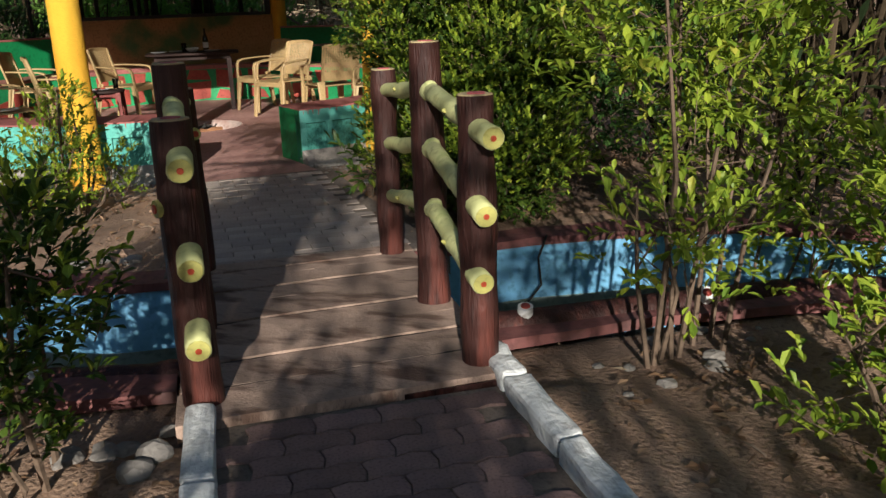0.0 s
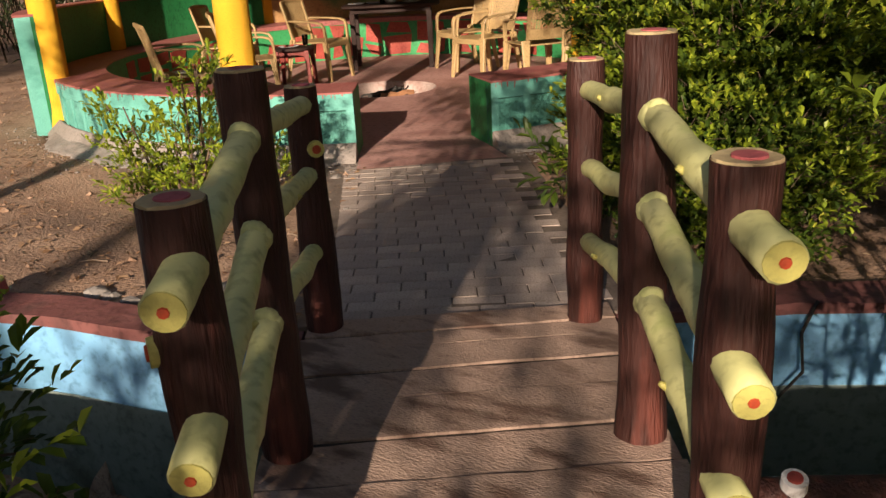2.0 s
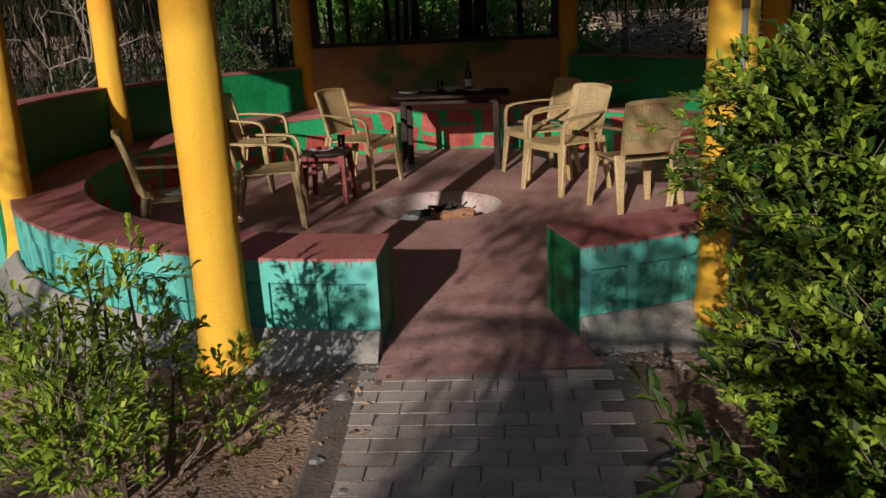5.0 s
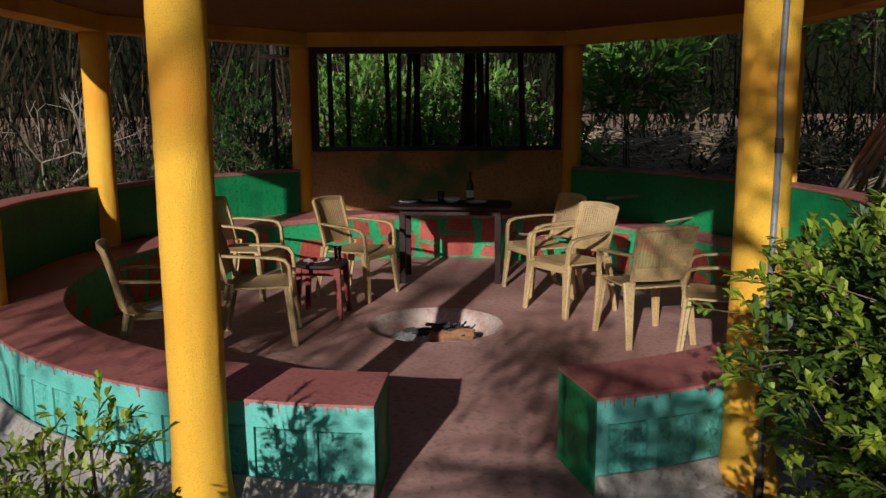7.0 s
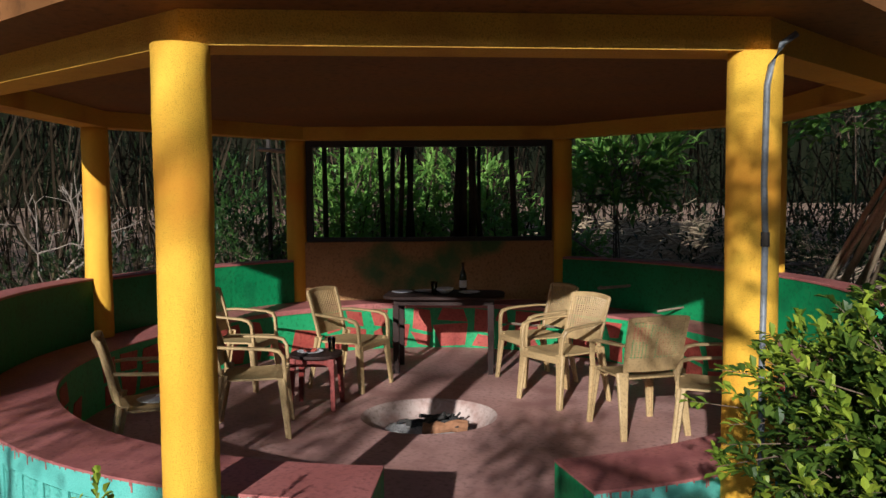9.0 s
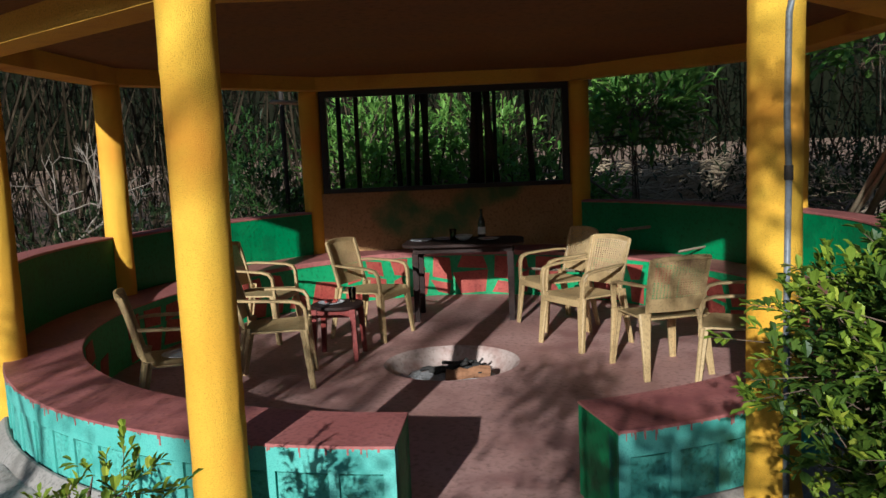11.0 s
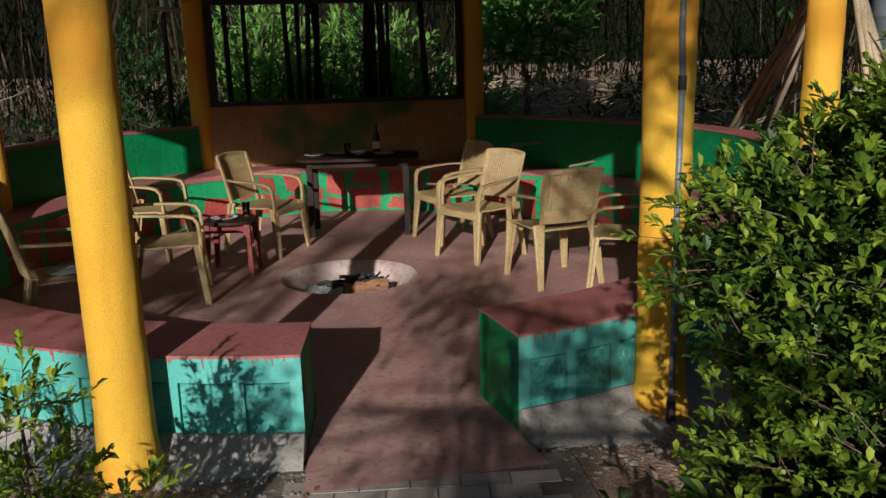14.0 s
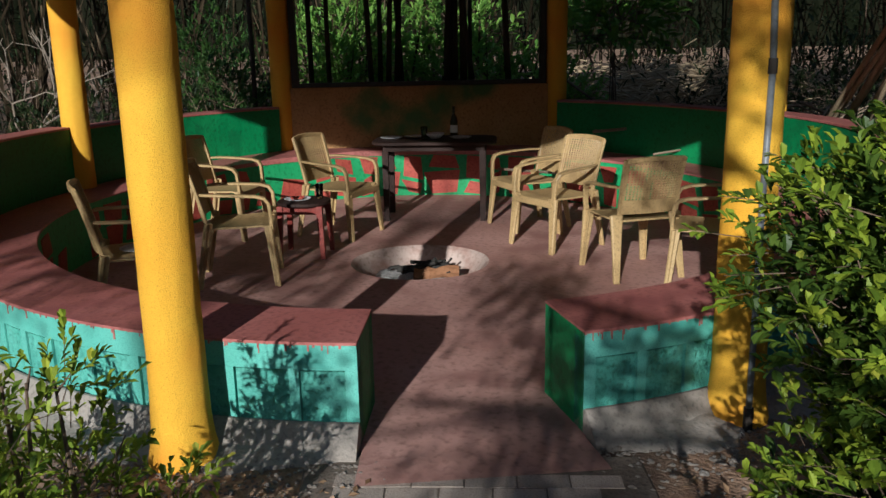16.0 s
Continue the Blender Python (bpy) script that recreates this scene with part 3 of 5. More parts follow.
def log_post(u, v, top, radius, seed, lean=(0, 0)):
    rn = random.Random(seed)
    ob = thing("log_post", uv(u, v, 0.0), "dark brown cement log post with a sawn top", "post", "log posts of the bridge")
    bm = bmesh.new()
    sides, n = 22, 26
    rows = []
    for i in range(n + 1):
        z = -0.10 + (top + 0.10) * i / n
        rows.append([])
        for k in range(sides):
            t = k * math.tau / sides
            w = radius * (1.12 - 0.16 * i / n) * (1 + 0.06 * noise.noise((math.cos(t) * 1.2 + seed, math.sin(t) * 1.2, z * 4)) + 0.035 * noise.noise((math.cos(t) * 6 + seed, math.sin(t) * 6, z * 2)))
            w *= 1 + 0.17 * noise.noise((seed * 3.1, z * 4.5, 0.5))
            rows[-1].append(bm.verts.new((math.cos(t) * w + lean[0] * i / n, math.sin(t) * w + lean[1] * i / n, z)))
    for p, q in zip(rows, rows[1:]):
        for k in range(sides):
            bm.faces.new((p[k], p[(k + 1) % sides], q[(k + 1) % sides], q[k]))
    bm.faces.new(rows[0][::-1])
    outline = [(w.co.x, w.co.y) for w in rows[-1]]
    part("trunk", bm, BARK, ob, smooth=True)
    bm = bmesh.new()
    ring0 = []
    for f, z in ((0.985, top - 0.012), (0.95, top + 0.004)):
        ring0.append([bm.verts.new((lean[0] + (x - lean[0]) * f, lean[1] + (y - lean[1]) * f, z + rn.uniform(-0.002, 0.002))) for x, y in outline])
    for k in range(sides):
        bm.faces.new((ring0[0][k], ring0[0][(k + 1) % sides], ring0[1][(k + 1) % sides], ring0[1][k]))
    bm.faces.new(ring0[1])
    cut = part("sawn_top", bm, LOGTOP, ob, "pale sawn log end")
    part("heart", lathe(bmesh.new(), [(radius * 0.5, top - 0.004), (radius * 0.48, top + 0.0075), (0, top + 0.008)], 14, Matrix.Translation((lean[0] + 0.004, lean[1], 0))), HEART, cut, "faded pink heartwood")
    return ob


def knot(u, v, z, du, dv, parent_label="painted branch stub with a red heart"):
    """A sawn-off branch stub on a post, painted in rings."""
    ob = thing("branch_stub", uv(u, v, z), parent_label, "stub", "branch stubs")
    d = (uv(du, dv)).normalized()
    m = d.to_track_quat("Z", "Y").to_matrix().to_4x4()
    bm = bmesh.new()
    lathe(bm, [(0.030, -0.03), (0.027, 0.014), (0.0, 0.015)], 14, m)
    part("bark_ring", bm, RAILEND, ob)
    bm = bmesh.new()
    lathe(bm, [(0.016, 0.009), (0.014, 0.019), (0.0, 0.020)], 12, m)
    part("heart", bm, REDDOT, ob)


def log_rail(a, b, radius, seed, stub=False):
    """A pale log between two posts; stub: its sawn end shows with a red heart."""
    rn = random.Random(seed)
    a, b = Vector(a), Vector(b)
    ob = thing("log_rail", a, "pale yellow-green painted cement log rail", "rail", "log rails of the bridge")
    n = 20
    d = b - a
    node = rn.uniform(0.42, 0.55)
    pts, rad = [], []
    for i in range(n + 1):
        t = i / n
        wave = Vector((noise.noise((seed, t * 3, 1)), noise.noise((seed, t * 3, 2)), noise.noise((seed, t * 3, 3))))
        pts.append(d * t + wave * (0.010 if 0 < i < n else 0))
        swollen = 0.15 * math.exp(-((t - node) / 0.045) ** 2)
        rad.append(radius * (1.03 if t < node else 0.97) * (1 + 0.06 * noise.noise((seed, t * 7, 0)) + swollen))
    bm = bmesh.new()
    tube(bm, pts, rad, 14, True, 0.03, rn)
    part("log", bm, RAIL, ob, smooth=True)
    across = d.cross(Vector((0, 0, 1))).normalized() * (1 if seed % 2 else -1)
    k = d * (node - 0.01) + across * radius * 1.02
    part("twig_stub", tube(bmesh.new(), [k, k + across * 0.014 + Vector((0, 0, 0.010))], [0.010, 0.006], 7, True, 0.1, rn), RAILEND, ob, "broken twig stub painted yellow", smooth=True)
    for t0 in ((0.0, 1.0) if not stub else (1.0,)):
        c0 = d * t0
        part("collar", tube(bmesh.new(), [c0 - d.normalized() * 0.085, c0 - d.normalized() * 0.06, c0 + d.normalized() * 0.06, c0 + d.normalized() * 0.085], [radius * 0.80, radius * 1.05, radius * 1.05, radius * 0.80], 14, True, 0.04, rn), RAIL, ob, "swollen joint at the post", smooth=True)
    if stub:
        m = Matrix.Translation(pts[0]) @ (-d).to_track_quat("Z", "Y").to_matrix().to_4x4()
        bm = bmesh.new()
        lathe(bm, [(radius * 0.97, -0.004), (radius * 0.93, 0.004), (0, 0.005)], 14, m)
        end = part("sawn_end", bm, RAILEND, ob, "yellow sawn end")
        bm = bmesh.new()
        lathe(bm, [(0.011, 0.003), (0.009, 0.008), (0, 0.009)], 8, m)
        part("heart", bm, REDDOT, end, "small red heart")
    return ob


LP = ((5.285, 2.894, 0.973), (5.95, 2.88, 1.091), (6.735, 2.89, 0.935))
RP = ((5.30, 3.822, 0.988), (5.955, 3.826, 1.126), (6.71, 3.806, 0.975))
# heights of each rail at its sawn end, at the middle post and at the far post
LH = ((5.116, 2.914, 0.851, 0.945, 0.868), (5.118, 2.910, 0.562, 0.713, 0.642), (5.111, 2.905, 0.320, 0.486, 0.368))
RH = ((5.128, 3.824, 0.873, 0.948, 0.874), (5.160, 3.807, 0.624, 0.728, 0.618), (5.196, 3.805, 0.391, 0.488, 0.370))
seed = 1
for row, rails in ((LP, LH), (RP, RH)):
    for (u, v, top) in row:
        log_post(u, v, top, 0.061, seed)
        seed += 1
    for ue, ve, h0, h1, h2 in rails:
        (u1, v1, _), (u2, v2, _) = row[1:]
        log_rail(uv(ue, ve, h0), uv(u1, v1, h1), 0.0365, seed, True)
        log_rail(uv(u1, v1, h1), uv(u2 + 0.05, v2, h2), 0.032, seed + 50)
        seed += 1
knot(6.69, 2.925, 0.738, -1.0, 0.45)
knot(5.262, 2.838, 0.719, -0.45, -1.0)


# ---- plants ----
def leaf_into(verts, faces, p, d, up, size, wide=0.42, simple=False):
    """One folded leaf blade."""
    s = d.cross(up)
    if s.length < 1e-3:
        s = d.cross(Vector((1, 0, 0)))
    s.normalize()
    nn = s.cross(d).normalized()
    i = len(verts)
    w = size * wide * 0.5
    if simple:
        verts += [p, p + d * size * 0.45 + s * w + nn * size * 0.08, p + d * size, p + d * size * 0.45 - s * w + nn * size * 0.08]
        faces += [(i, i + 1, i + 2), (i, i + 2, i + 3)]
        return
    lift = nn * size * 0.10
    droop = nn * size * -0.08
    verts += [p, p + d * size * 0.34 + s * w * 0.74 + lift, p + d * size * 0.74 + s * w * 0.92 + lift, p + d * size + droop, p + d * size * 0.74 - s * w * 0.92 + lift, p + d * size * 0.34 - s * w * 0.74 + lift, p + d * size * 0.5]
    faces += [(i, i + 1, i + 6), (i + 1, i + 2, i + 6), (i + 2, i + 3, i + 6), (i + 3, i + 4, i + 6), (i + 4, i + 5, i + 6), (i + 5, i, i + 6)]


def rand_dir(rn):
    while True:
        v = Vector((rn.uniform(-1, 1), rn.uniform(-1, 1), rn.uniform(-1, 1)))
        if 0.05 < v.length < 1:
            return v.normalized()


def mesh_of(name, verts, faces, material):
    me = bpy.data.meshes.new(name)
    me.from_pydata([tuple(v) for v in verts], [], faces)
    me.materials.append(material)
    return me


def bush(name, at, blobs, count, size, material, seed, label, stems=7, category="shrub", clump=7, wide=0.45, group="", tips=None):
    """Stems that fork into sprigs of small leaves; blobs: (dx, dy, z, rx, rz) masses of foliage."""
    rn = random.Random(seed)
    ob = thing(name, (at[0], at[1], at[2] if len(at) > 2 else ground_z(at[0], at[1])), label, category, group)
    verts, faces = [], []
    lit_verts, lit_faces = [], []
    tw = bmesh.new()
    total = sum(b[3] * b[3] * b[4] for b in blobs)
    for dx, dy, z, rx, rz in blobs:
        k = int(count * rx * rx * rz / total / clump)
        for _ in range(k):
            d = rand_dir(rn)
            rr = rn.random() ** 0.45
            wob = 1 + 0.35 * noise.noise((d.x * 2 + seed, d.y * 2, d.z * 2 + dx))
            p = Vector((dx + d.x * rx * rr * wob, dy + d.y * rx * rr * wob, z + d.z * rz * rr * wob))
            if p.z < 0.03:
                continue
            out = (Vector((d.x, d.y, d.z * 0.6 + 0.5)) + rand_dir(rn) * 0.7).normalized()
            ln = size * rn.uniform(1.4, 2.6)
            for c in range(clump):
                t = c / clump
                q = p + out * ln * t
                side = rand_dir(rn)
                dd = (side * 0.85 + out * 0.95 + Vector((0, 0, 0.2))).normalized()
                # Outer upper sprigs take the brighter leaf that stands in for sunlight.
                sunlit_tip = tips and rr > 0.72 and d.z > -0.45 and c > clump * 0.2 and noise.noise((p.x * 4 + seed, p.y * 4, p.z * 4)) > -0.30
                leaf_into(lit_verts if sunlit_tip else verts, lit_faces if sunlit_tip else faces, q, dd, Vector((0, 0, 1)), size * rn.uniform(0.65, 1.2), wide)
            if rn.random() < 0.25:
                tube(tw, [p - out * size * 2.5, p + out * ln], [size * 0.05, size * 0.02], 3, False)
    crown = new("foliage", mesh_of("foliage", verts, faces, material))
    crown.parent = ob
    if lit_verts:
        tagged(new("sunlit_leaves", mesh_of("sunlit_leaves", lit_verts, lit_faces, tips)), "bright yellow-green outer leaves coloured as if sunlit", kind="stuff").parent = ob
    for i in range(stems):
        b = blobs[i % len(blobs)]
        a = rn.uniform(0, math.tau)
        base = Vector((b[0] * 0.6 + 0.08 * math.cos(a), b[1] * 0.6 + 0.08 * math.sin(a), -0.03))
        tip = Vector((b[0] + b[3] * 0.6 * math.cos(a), b[1] + b[3] * 0.6 * math.sin(a), b[2] + b[4] * rn.uniform(0, 0.6)))
        mid = (base + tip) / 2 + rand_dir(rn) * 0.06
        tube(tw, [base, mid, tip], [0.012, 0.009, 0.004], 5)
        for _ in range(3):
            e = mid + (tip - mid) * rn.random()
            tube(tw, [e, e + (rand_dir(rn) + Vector((0, 0, 0.6))).normalized() * b[3] * 0.5], [0.005, 0.002], 4, False)
    tagged(part("twigwork", tw, STEM, ob), kind="stuff")
    return ob


def shade_tree(at, trunk, blobs, count, size, seed, material):
    rn = random.Random(seed)
    ob = thing("tree", (at[0], at[1], ground_z(*at)), "unseen leafy tree added for its shade", "tree", "trees round the clearing")
    tw = bmesh.new()
    top = Vector((blobs[0][0] * 0.06, blobs[0][1] * 0.06, trunk))
    tube(tw, [(0, 0, -0.1), (0.05, 0.03, trunk * 0.5), top], [0.14, 0.11, 0.08], 10, True, 0.05, rn)
    verts, faces = [], []
    total = sum(b[3] * b[3] * b[4] for b in blobs)
    for dx, dy, z, rx, rz in blobs:
        c = Vector((dx, dy, z))
        tube(tw, [top, (top + c) / 2 + rand_dir(rn) * 0.2, c], [0.035, 0.022, 0.010], 6, False)
        for _ in range(5):
            e = c + Vector((rn.uniform(-1, 1) * rx, rn.uniform(-1, 1) * rx, rn.uniform(-1, 1) * rz)) * 0.8
            tube(tw, [c - (c - top) * 0.3, e], [0.010, 0.004], 4, False)
        for _ in range(int(count * rx * rx * rz / total / 6)):
            d = rand_dir(rn)
            p = c + Vector((d.x * rx, d.y * rx, d.z * rz)) * rn.random() ** 0.5
            for _ in range(6):
                leaf_into(verts, faces, p + rand_dir(rn) * size * 1.6, rand_dir(rn), Vector((0, 0, 1)), size * rn.uniform(0.7, 1.3), 0.5, True)
    part("trunk", tw, STEM, ob)
    crown = new("crown", mesh_of("crown", verts, faces, material))
    crown.parent = ob
    return ob


bush("hedge_bush", (-0.45, 9.35), ((0.10, 0.02, 0.60, 0.56, 0.56), (0.5, 0.2, 1.08, 0.58, 0.62), (-0.16, -0.06, 1.14, 0.45, 0.36), (0.12, -0.06, 1.42, 0.40, 0.30), (0.35, 0.0, 1.55, 0.42, 0.30), (0.28, -0.22, 1.50, 0.38, 0.26), (0.40, -0.5, 0.42, 0.58, 0.44), (0.5, -0.35, 0.95, 0.4, 0.3), (0.1, 0.6, 0.9, 0.6, 0.7)), 190000, 0.036, LEAF, 11, "dense green hedge bush with yellowing leaves and tips coloured as sunlit", 14, wide=0.6, clump=9, tips=LEAFTIP)
bush("hedge_bush", (0.25, 10.6), ((0, 0, 0.9, 0.8, 0.8), (0.8, 0.3, 0.8, 0.8, 0.8)), 14000, 0.06, LEAFDK, 18, "dark green hedge bush behind the railing", wide=0.5)
bush("hedge_bush", (-2.85, 8.40), ((0.20, 0.05, 0.44, 0.17, 0.30), (0.36, -0.32, 0.42, 0.20, 0.32), (0.22, 0.0, 0.78, 0.12, 0.12), (0.40, -0.25, 0.80, 0.12, 0.12), (-0.50, 0.03, 0.28, 0.22, 0.24), (-0.60, 0.0, 0.52, 0.12, 0.12), (-0.12, -0.05, 0.12, 0.30, 0.13), (0.30, 0.3, 0.25, 0.14, 0.2)), 3800, 0.042, LEAFTIP, 12, "small yellow-green shrub beside the pillar", 16, wide=0.5, tips=LEAFY)
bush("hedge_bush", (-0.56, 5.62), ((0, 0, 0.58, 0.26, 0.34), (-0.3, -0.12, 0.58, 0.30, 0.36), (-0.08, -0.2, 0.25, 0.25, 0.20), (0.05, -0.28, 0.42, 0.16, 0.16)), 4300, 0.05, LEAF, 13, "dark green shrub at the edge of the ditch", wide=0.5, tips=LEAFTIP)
bush("tall_shrub", (1.08, 6.85), ((0.0, 0.05, 1.3, 0.45, 0.42), (0.35, 0.35, 0.95, 0.38, 0.38), (0.1, -0.1, 0.5, 0.3, 0.25)), 3600, 0.052, LEAFY, 14, "thin-stemmed shrub with sunlit yellow-green leaves", 9, wide=0.5)
bush("tall_shrub", (1.45, 8.6), ((0, 0, 1.3, 0.7, 0.6), (0.5, -0.3, 0.9, 0.6, 0.5), (-0.2, 0.3, 1.7, 0.6, 0.5)), 3000, 0.055, LEAFY, 15, "thin-stemmed shrub with sunlit yellow-green leaves", 9, wide=0.5)
bush("tall_shrub", (2.0, 6.45), ((0, 0, 0.6, 0.45, 0.5), (0.35, 0.35, 0.9, 0.5, 0.5), (-0.25, -0.35, 0.3, 0.3, 0.28)), 5500, 0.05, LEAFY, 16, "low yellow-green shrub beside the paved path", 8, wide=0.5)
bush("tall_shrub", (2.6, 7.9), ((0, 0, 1.0, 0.7, 0.8), (0.5, 0.4, 1.4, 0.7, 0.7)), 3200, 0.055, LEAFY, 17, "tall yellow-green shrub at the clearing's edge", 8, wide=0.5)

# Out of view: added so their crowns shade bridge, path and gazebo.
shade_tree((3.6, -1.2), 1.6, ((-1.1, 1.0, 2.12, 0.65, 0.33), (-0.2, 1.0, 2.05, 0.75, 0.40), (-2.9, 0.6, 2.25, 0.5, 0.5), (-0.4, 1.0, 3.0, 0.45, 0.35)), 3400, 0.11, 21, LEAFDK)
shade_tree((4.6, -2.2), 1.8, ((-2.75, 1.9, 3.25, 0.95, 0.62), (-2.15, 2.9, 2.95, 0.5, 0.36)), 1150, 0.11, 24, LEAFDK)
shade_tree((2.5, 4.2), 2.6, ((-3.25, 0.8, 2.55, 0.5, 0.3), (-2.9, 0.8, 2.2, 0.4, 0.22), (-2.45, 0.8, 2.3, 0.42, 0.24), (-2.0, 0.8, 3.72, 0.42, 0.40), (-3.82, 0.91, 1.83, 0.27, 0.24), (-2.74, 1.06, 3.42, 0.34, 0.24), (-2.9, 0.8, 1.85, 0.42, 0.26)), 3900, 0.07, 25, LEAFDK)
shade_tree((1.15, 1.25), 1.6, ((-0.24, 0.55, 1.95, 0.34, 0.36), (-0.22, 0.55, 2.62, 0.36, 0.46), (-0.52, 0.5, 2.45, 0.30, 0.50), (0.42, 0.55, 1.46, 0.46, 0.30)), 4300, 0.072, 27, LEAFDK)
shade_tree((-2.6, 2.6), 2.4, ((0.27, 0.58, 3.1, 0.75, 0.33), (-0.55, 0.4, 3.15, 0.6, 0.30)), 1500, 0.09, 28, LEAFDK)
shade_tree((3.0, -9.0), 8.0, ((-9.5, 0, 13, 3.4, 2.1), (-1, 0, 14.4, 2.2, 2.2), (3.4, 0, 13.2, 2.9, 2.2), (10, 0, 13, 3.6, 2.2), (-9, 0, 16.8, 3.4, 2.0), (-3, 0, 17, 3.4, 2.0), (3, 0, 17, 3.4, 2.0), (9, 0, 17, 3.4, 2.0)), 30000, 0.32, 22, LEAFDK)

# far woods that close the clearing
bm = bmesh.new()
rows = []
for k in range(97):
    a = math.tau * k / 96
    # Taller behind the gazebo, to keep sky light off its interior.
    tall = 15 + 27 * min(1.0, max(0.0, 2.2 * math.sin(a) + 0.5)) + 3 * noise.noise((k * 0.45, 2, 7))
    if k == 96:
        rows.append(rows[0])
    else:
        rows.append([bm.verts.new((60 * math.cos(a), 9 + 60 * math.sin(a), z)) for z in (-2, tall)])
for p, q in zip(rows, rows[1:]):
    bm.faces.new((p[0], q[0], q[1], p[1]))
single("backdrop", bm, FARWOOD, "distant woods coloured near-black for their shade", "woods", kind="structure")


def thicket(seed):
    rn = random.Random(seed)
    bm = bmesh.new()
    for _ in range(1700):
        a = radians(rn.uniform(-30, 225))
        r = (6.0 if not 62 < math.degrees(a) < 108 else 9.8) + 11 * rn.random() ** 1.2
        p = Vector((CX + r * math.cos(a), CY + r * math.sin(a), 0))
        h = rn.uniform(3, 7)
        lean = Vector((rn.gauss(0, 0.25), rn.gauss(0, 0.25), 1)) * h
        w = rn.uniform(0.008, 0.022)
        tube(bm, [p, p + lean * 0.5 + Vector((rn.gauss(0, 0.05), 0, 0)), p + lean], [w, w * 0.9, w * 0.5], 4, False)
    ob = single("bamboo_culms", bm, CULM, "thicket of thin dry bamboo culms, coloured dark for shade", "bamboo", kind="stuff")
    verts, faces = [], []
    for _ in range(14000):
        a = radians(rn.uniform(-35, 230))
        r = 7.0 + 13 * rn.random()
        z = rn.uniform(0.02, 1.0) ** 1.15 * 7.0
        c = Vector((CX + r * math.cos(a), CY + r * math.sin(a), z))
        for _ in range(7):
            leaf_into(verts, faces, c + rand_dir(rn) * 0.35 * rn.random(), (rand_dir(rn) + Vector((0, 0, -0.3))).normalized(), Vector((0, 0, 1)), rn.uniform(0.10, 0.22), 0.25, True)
    tagged(new("thicket_leaves", mesh_of("thicket_leaves", verts, faces, LEAFFAR)), "narrow bamboo leaves, coloured dark for shade", "foliage", kind="stuff")


thicket(31)


# ---- furniture ----
def slab(bm, rows, thick):
    """A bent sheet with thickness from a grid of points."""
    top = [[bm.verts.new(p) for p in r] for r in rows]
    norm = Vector(thick)
    low = [[bm.verts.new(Vector(p) + norm) for p in r] for r in rows]
    h, w = len(rows), len(rows[0])
    for j in range(h - 1):
        for i in range(w - 1):
            bm.faces.new((top[j][i], top[j][i + 1], top[j + 1][i + 1], top[j + 1][i]))
            bm.faces.new((low[j][i], low[j + 1][i], low[j + 1][i + 1], low[j][i + 1]))
    edge = [(j, 0) for j in range(h)] + [(h - 1, i) for i in range(1, w)] + [(j, w - 1) for j in range(h - 2, -1, -1)] + [(0, i) for i in range(w - 2, 0, -1)]
    for (a, b), (c, d) in zip(edge, edge[1:] + edge[:1]):
        bm.faces.new((top[a][b], low[a][b], low[c][d], top[c][d]))
    bmesh.ops.recalc_face_normals(bm, faces=bm.faces)
    return bm


def bar(bm, pts, wide, thick, side=(0, 1, 0)):
    """A flat moulded strip that follows the points: wide along side, thick across."""
    rows = []
    pts = [Vector(p) for p in pts]
    s = Vector(side)
    for i, p in enumerate(pts):
        d = (pts[min(i + 1, len(pts) - 1)] - pts[max(i - 1, 0)]).normalized()
        n = d.cross(s).normalized()
        w = wide[i] if isinstance(wide, (list, tuple)) else wide
        t = thick[i] if isinstance(thick, (list, tuple)) else thick
        c = 0.25
        rows.append([bm.verts.new(p + s * w * a + n * t * b) for a, b in ((-0.5, -0.5 + c), (-0.5, 0.5 - c), (-0.38, 0.5), (0.38, 0.5), (0.5, 0.5 - c), (0.5, -0.5 + c), (0.38, -0.5), (-0.38, -0.5))])
    for a, b in zip(rows, rows[1:]):
        for k in range(8):
            bm.faces.new((a[k], a[(k + 1) % 8], b[(k + 1) % 8], b[k]))
    bm.faces.new(rows[0])
    bm.faces.new(rows[-1])
    bmesh.ops.recalc_face_normals(bm, faces=bm.faces)
    return bm


